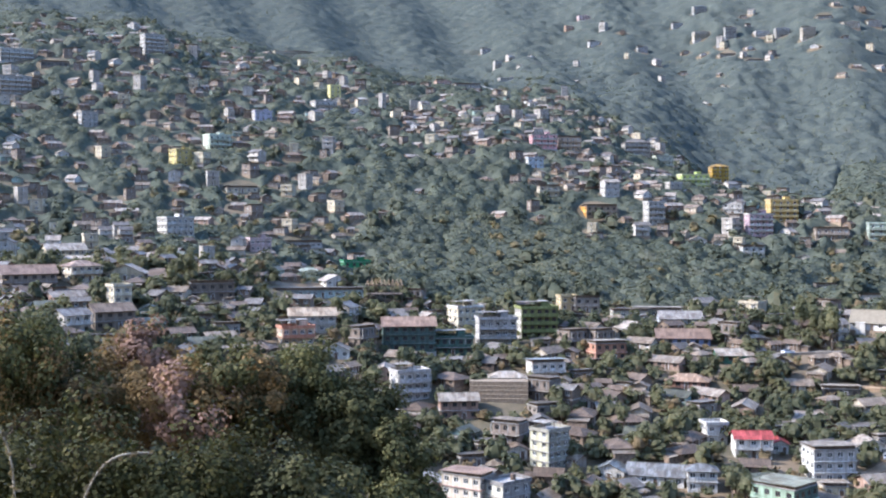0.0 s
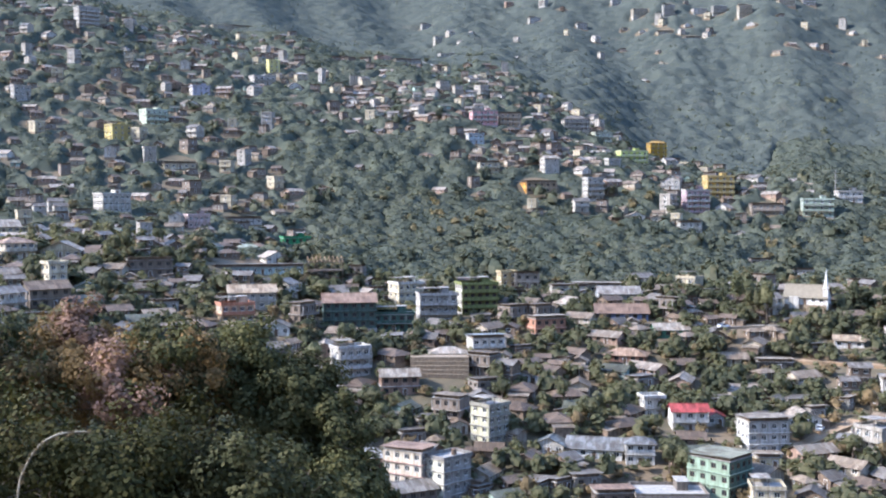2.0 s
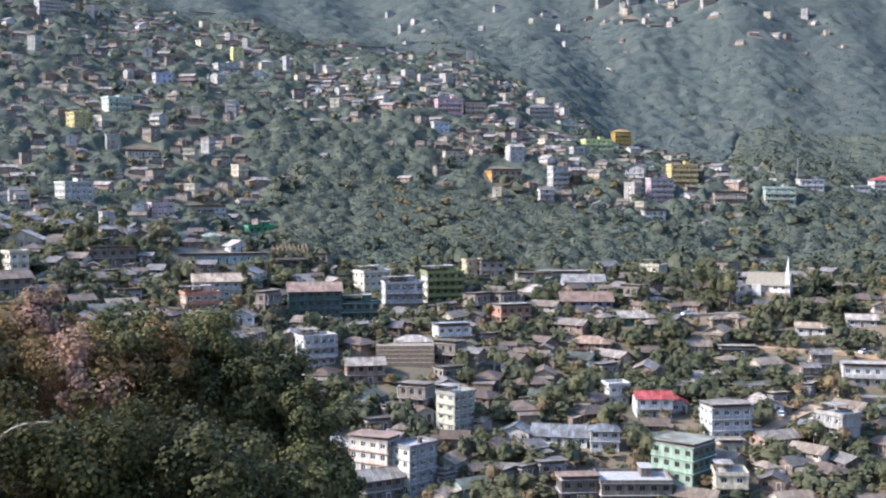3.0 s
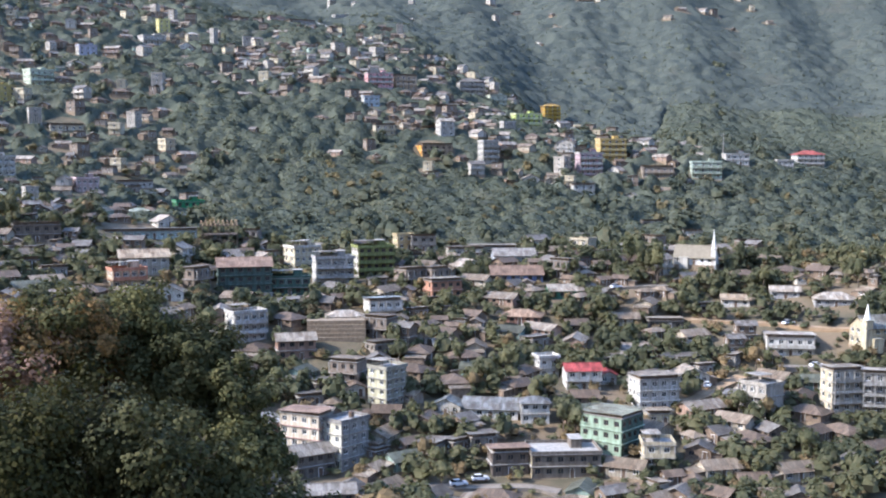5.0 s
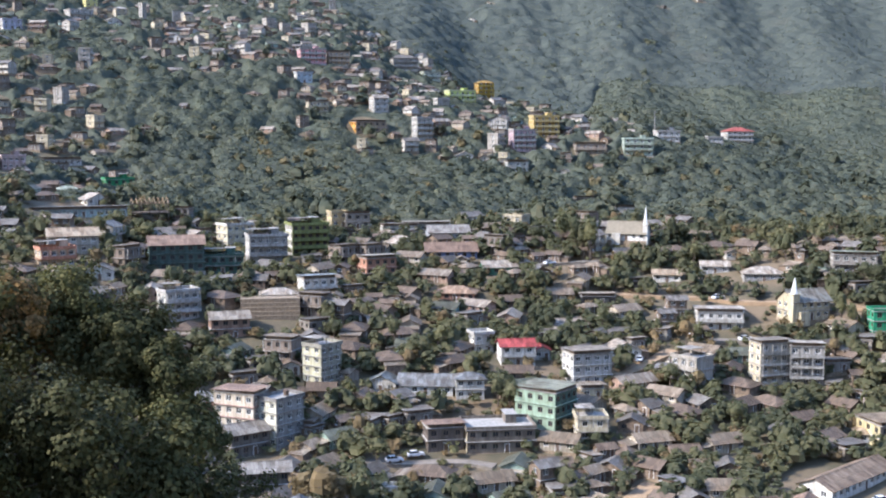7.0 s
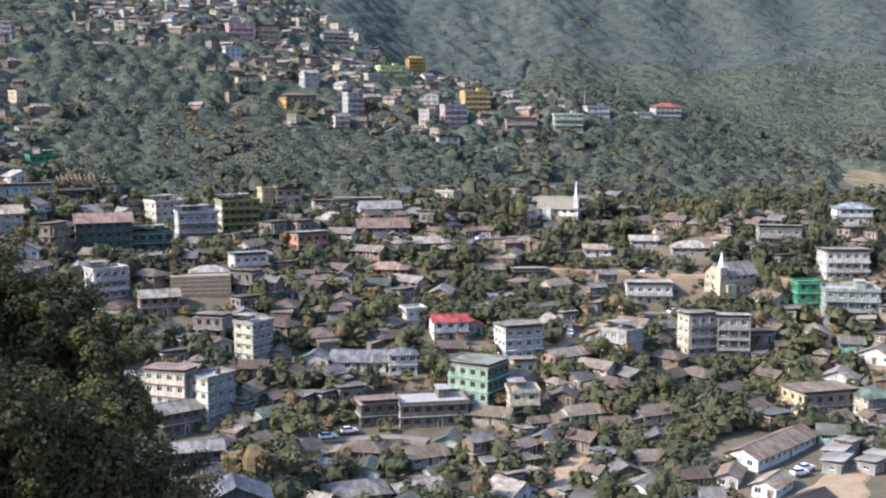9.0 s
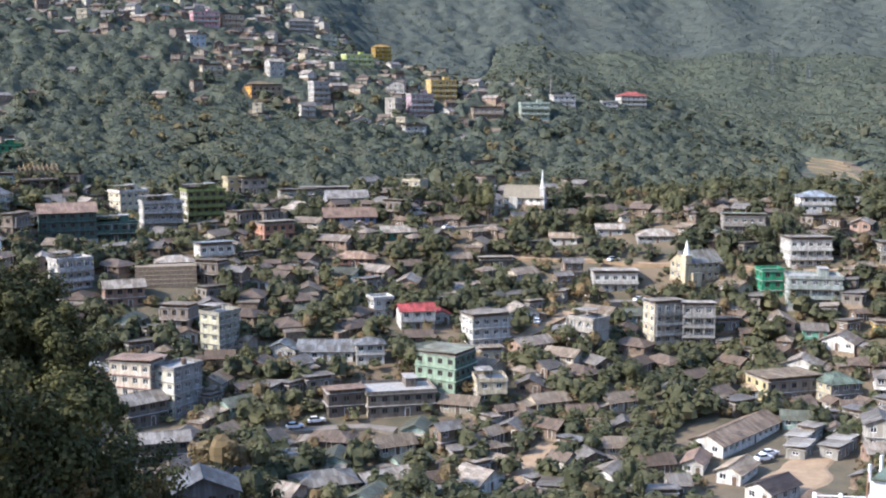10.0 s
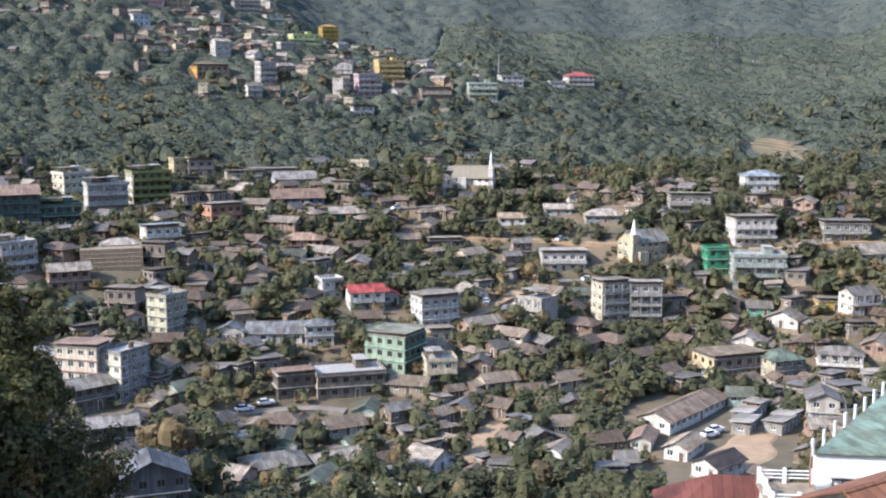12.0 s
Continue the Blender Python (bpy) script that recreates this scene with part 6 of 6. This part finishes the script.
woods("town_trees", "leafy trees and bushes crowding between the houses", LEAF_TOWN, 2300, (-23, 41), (150, 445),
      lambda a, r: 0.0 if 30 < a < 37 and r < 258 else 1.0, 27, (0.5, 1.15), 12, 8, 1.3, 1.0, 6.2)
woods("dry_scrub", "brown winter scrub and bare thickets between the houses", LEAF_DRY, 1400, (-23, 41), (170, 450),
      lambda a, r: 0.0 if 30 < a < 37 and r < 258 else 1.0, 26, (0.3, 0.7), 9, 8, 1.0, 0.9, 3.0)
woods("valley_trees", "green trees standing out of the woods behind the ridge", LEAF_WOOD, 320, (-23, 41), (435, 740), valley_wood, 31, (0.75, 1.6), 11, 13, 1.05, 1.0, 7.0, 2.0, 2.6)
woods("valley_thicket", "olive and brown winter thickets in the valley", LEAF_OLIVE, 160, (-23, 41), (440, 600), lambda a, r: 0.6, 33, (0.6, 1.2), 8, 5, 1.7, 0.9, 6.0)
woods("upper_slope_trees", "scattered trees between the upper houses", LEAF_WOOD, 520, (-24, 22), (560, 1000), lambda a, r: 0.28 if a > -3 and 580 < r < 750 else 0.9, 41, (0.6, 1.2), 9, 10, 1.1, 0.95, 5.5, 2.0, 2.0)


def crowns(x, y, cell):
    """Height of a closed canopy of rounded crowns, one to a jittered cell."""
    i, j = np.floor(x / cell), np.floor(y / cell)
    best = np.zeros(len(x))
    for a in (-1, 0, 1):
        for b in (-1, 0, 1):
            p, q = i + a, j + b
            h1, h2, h3 = (np.mod(np.sin(p * 127.1 + q * 311.7 + c) * 43758.5453, 1.0) for c in (0.0, 2.7, 5.9))
            d2 = ((p + h1 - x / cell) ** 2 + (q + h2 - y / cell) ** 2) / (0.55 + 0.5 * h3) ** 2
            best = np.maximum(best, (0.55 + 0.75 * h3) * np.sqrt(np.clip(1 - d2 * 0.75, 0, 1)))
    return best


def canopy(name, label, mat, az_range, r_range, step_az, rows, cell, tall, want, leaf_mat, tufts, leaf, clear=5.0):
    """The closed roof of a forest, tree beside tree, sinking into the ground round the houses and where want is low."""
    az = np.radians(np.arange(az_range[0], az_range[1], step_az))
    r = np.geomspace(*r_range, rows)
    a, q = np.meshgrid(az, r)
    x, y = (q * np.sin(a)).ravel(), (q * np.cos(a)).ravel()
    cover = np.array([want(math.degrees(m), n) for m, n in zip(a.ravel(), q.ravel())])
    lots = np.array([t for t in TAKEN if math.hypot(t[0], t[1]) > r_range[0] - 30])
    for k in range(0, len(x), 4000):
        g = slice(k, k + 4000)
        d = np.sqrt((lots[None, :, 0] - x[g, None]) ** 2 + (lots[None, :, 1] - y[g, None]) ** 2) - lots[None, :, 2]
        cover[g] *= np.clip((d.min(1) - 0.5) / clear, 0, 1)
    stand = 0.75 + 0.35 * np.sin(x / 43 + 1.7 * np.sin(y / 61)) * np.sin(y / 57 + 1.3 * np.sin(x / 71))
    z = height(x, y) - 0.8 + (0.8 + tall * crowns(x, y, cell) * stand) * cover - 2.0 * (cover < 0.02)
    n, m = len(r), len(az)
    v = np.stack([x, y, z], -1)
    i, j = np.meshgrid(np.arange(n - 1), np.arange(m - 1), indexing="ij")
    f = np.stack([i * m + j, i * m + j + 1, (i + 1) * m + j + 1, (i + 1) * m + j], -1).reshape(-1, 4)[:, ::-1]
    f = f[cover[f].max(1) > 0.02]
    me = bpy.data.meshes.new(name)
    me.vertices.add(len(v))
    me.vertices.foreach_set("co", v.astype(np.float32).ravel())
    me.loops.add(len(f) * 4)
    me.loops.foreach_set("vertex_index", f.astype(np.int32).ravel())
    me.polygons.add(len(f))
    me.polygons.foreach_set("loop_start", np.arange(0, len(f) * 4, 4, dtype=np.int32))
    me.polygons.foreach_set("use_smooth", np.ones(len(f), bool))
    me.materials.append(mat)
    me.update(calc_edges=True)
    tagged(new(name, me), label, "forest", kind="stuff")
    # leaf tufts that break up the crowns
    g = np.random.default_rng(rows)
    f = f[cover[f].min(1) > 0.5]
    c = v[f]
    area = np.linalg.norm(np.cross(c[:, 2] - c[:, 0], c[:, 3] - c[:, 1]), axis=1) / np.linalg.norm(c.mean(1), axis=1) ** 1.2
    k = g.choice(len(f), tufts, p=area / area.sum())
    w = g.dirichlet((1, 1, 1, 1), tufts)
    n = np.cross(c[k, 1] - c[k, 0], c[k, 3] - c[k, 0])
    n /= np.linalg.norm(n, axis=1)[:, None]
    n *= np.where(n[:, 2:] < 0, -1, 1)
    p = (c[k] * w[..., None]).sum(1) + n * g.uniform(0.05, 0.5, (tufts, 1)) * leaf
    q = leaf_quads(p, leaf, g, n + g.normal(size=n.shape) * 0.5)
    me = quads_mesh(name + "_leaves", q, leaf_mat)
    n = n + g.normal(size=n.shape) * 0.22
    n /= np.linalg.norm(n, axis=1)[:, None]
    me.normals_split_custom_set(np.repeat(n, 4, 0).astype(np.float32))
    tagged(new(name + "_leaves", me), "leaf masses of the " + label, "forest", kind="stuff")


def far_wood(az, r):
    return min(1.0, max(0.0, (r - mid_edge(az) + 30) / 25))


def mid_wood(az, r):
    """Trees fill the dip behind the ridge and the gaps of the upper town."""
    glade = min(1.0, max(0.24, (math.hypot((az - 35.2) / 1.7, (r - 595) / 52) - 0.8) * 3))
    return glade * min(1.0, max(0.0, (r - 440) / 30)) * min(1.0, max(0.0, (mid_edge(az) - r) / 25))


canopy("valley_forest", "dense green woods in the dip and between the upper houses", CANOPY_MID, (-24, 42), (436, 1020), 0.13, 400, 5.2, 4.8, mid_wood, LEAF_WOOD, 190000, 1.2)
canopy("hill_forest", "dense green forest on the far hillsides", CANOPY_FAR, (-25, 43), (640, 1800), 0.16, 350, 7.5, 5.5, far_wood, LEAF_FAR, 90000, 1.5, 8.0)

# ---- the slope below the lookout: trees close to the camera ----
def near_tree(seed, x, y, top, radius, mats, label, squash=0.9, clumps=56, per=140, leaf=0.145, h=None):
    """A tree close by, with a crown of thousands of leaves; top is its highest point below the eye."""
    g = float(height(x, y)[0])
    h = h or max(1.5, top - g - radius * squash * 1.15)
    ob = standing("tree", x, y, seed * 40, label, "tree", "trees below the lookout")
    part("trunk", trunk_mesh(h, 0.16, radius, seed, 7), ob)
    q = crown_quads(clumps, per, radius, squash, leaf, seed, 0.3, 0.35)
    q[:, :, 2] += h + radius * squash * 0.15
    n = len(q)
    cuts = np.split(np.arange(n), [int(n * f) for f in np.cumsum([m[1] for m in mats])[:-1]])
    for k, ((m, _), idx) in enumerate(zip(mats, cuts)):
        part("crown", quads_mesh("crown", q[idx], m), ob)
    return ob


# DEEP uses the leaves whose colour is darkened for shade
DEEP, GREEN, MIXED, BROWN, PINK = [(LEAF_SHADED, 1.0)], [(LEAF_NEAR, 1.0)], [(LEAF_NEAR, 0.65), (LEAF_RUST, 0.35)], [(LEAF_RUST, 0.65), (LEAF_NEAR, 0.35)], [(LEAF_PINK, 0.55), (LEAF_RUST, 0.45)]
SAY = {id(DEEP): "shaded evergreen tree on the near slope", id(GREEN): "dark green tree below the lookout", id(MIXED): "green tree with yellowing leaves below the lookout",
       id(BROWN): "tree with rust-brown autumn leaves below the lookout", id(PINK): "small tree with faded pink blossom below the lookout"}
random.seed(3)
for k, (az, r, top, radius, mix) in enumerate((
        (-21.4, 41, -2.6, 2.4, MIXED), (-19.4, 43, -3.6, 2.2, GREEN), (-17.6, 41, -4.6, 2.1, BROWN), (-15.9, 43, -4.6, 2.2, BROWN),
        (-14.5, 44, -3.9, 1.5, PINK), (-12.6, 40, -4.7, 1.9, PINK), (-11.4, 42, -4.9, 1.8, BROWN), (-10.0, 41, -4.1, 1.9, MIXED), (-8.3, 42, -4.9, 1.9, MIXED),
        (-6.7, 42, -4.6, 1.8, GREEN), (-5.2, 41, -5.9, 1.7, GREEN), (-3.7, 41, -5.6, 1.7, GREEN), (-2.5, 40, -6.9, 1.7, GREEN), (-1.5, 39, -8.6, 1.4, GREEN),
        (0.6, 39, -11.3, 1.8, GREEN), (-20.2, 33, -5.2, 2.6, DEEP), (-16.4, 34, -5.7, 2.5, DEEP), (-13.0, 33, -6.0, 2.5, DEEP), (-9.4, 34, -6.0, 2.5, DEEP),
        (-6.4, 33, -6.6, 2.2, GREEN), (-3.6, 33, -7.8, 2.1, GREEN), (-1.4, 33, -9.6, 2.0, MIXED))):
    near_tree(61 + k, *polar(az, r), top, radius, mix, SAY[id(mix)], squash=random.uniform(0.85, 1.25))


# ---- bare arching stems in front of the near trees ----
def arching_stem(pts, label):
    cu = bpy.data.curves.new("stem", "CURVE")
    cu.dimensions, cu.bevel_depth, cu.bevel_resolution = "3D", 0.012, 1
    sp = cu.splines.new("BEZIER")
    sp.bezier_points.add(len(pts) - 1)
    for p, q in zip(sp.bezier_points, pts):
        p.co, p.handle_left_type, p.handle_right_type = q, "AUTO", "AUTO"
    ob = new("stem", cu)
    me = bpy.data.meshes.new_from_object(ob)
    bpy.data.objects.remove(ob)
    me.materials.clear()
    me.materials.append(surface("dry_stem", (0.2, 0.17, 0.12), (0.34, 0.3, 0.22), 6, 0.8))
    st = tagged(new("stem"), label, "plant")
    st.matrix_basis = pose(*pts[0])
    stalk = part("stalk", me, st, at=Matrix.Translation(-Vector(pts[0])))
    g = np.random.default_rng(len(pts))
    p = np.array(pts)
    t = g.random(60) * (len(pts) - 1.001)
    i = t.astype(int)
    q = p[i] + (p[i + 1] - p[i]) * (t - i)[:, None] - p[0] + g.normal(size=(60, 3)) * 0.02
    tagged(part("leaf_tuft", quads_mesh("leaf_tuft", leaf_quads(q, 0.07, g, g.normal(size=(60, 3))), LEAF_DRY), st), kind="stuff")


arching_stem([(-4.19, 13.36, -5.54), (-4.19, 13.36, -3.34), (-4.11, 13.38, -3.13), (-4.0, 13.42, -2.95), (-3.84, 13.46, -2.83), (-3.63, 13.52, -2.79), (-3.43, 13.57, -2.8)],
             'bare arching stem with small dry leaves')
arching_stem([(-4.9, 13.12, -5.44), (-4.9, 13.12, -3.24), (-4.91, 13.11, -3.02), (-4.94, 13.1, -2.75), (-4.99, 13.08, -2.55), (-5.08, 13.05, -2.39)],
             'thin dry stem rising beside the near trees')
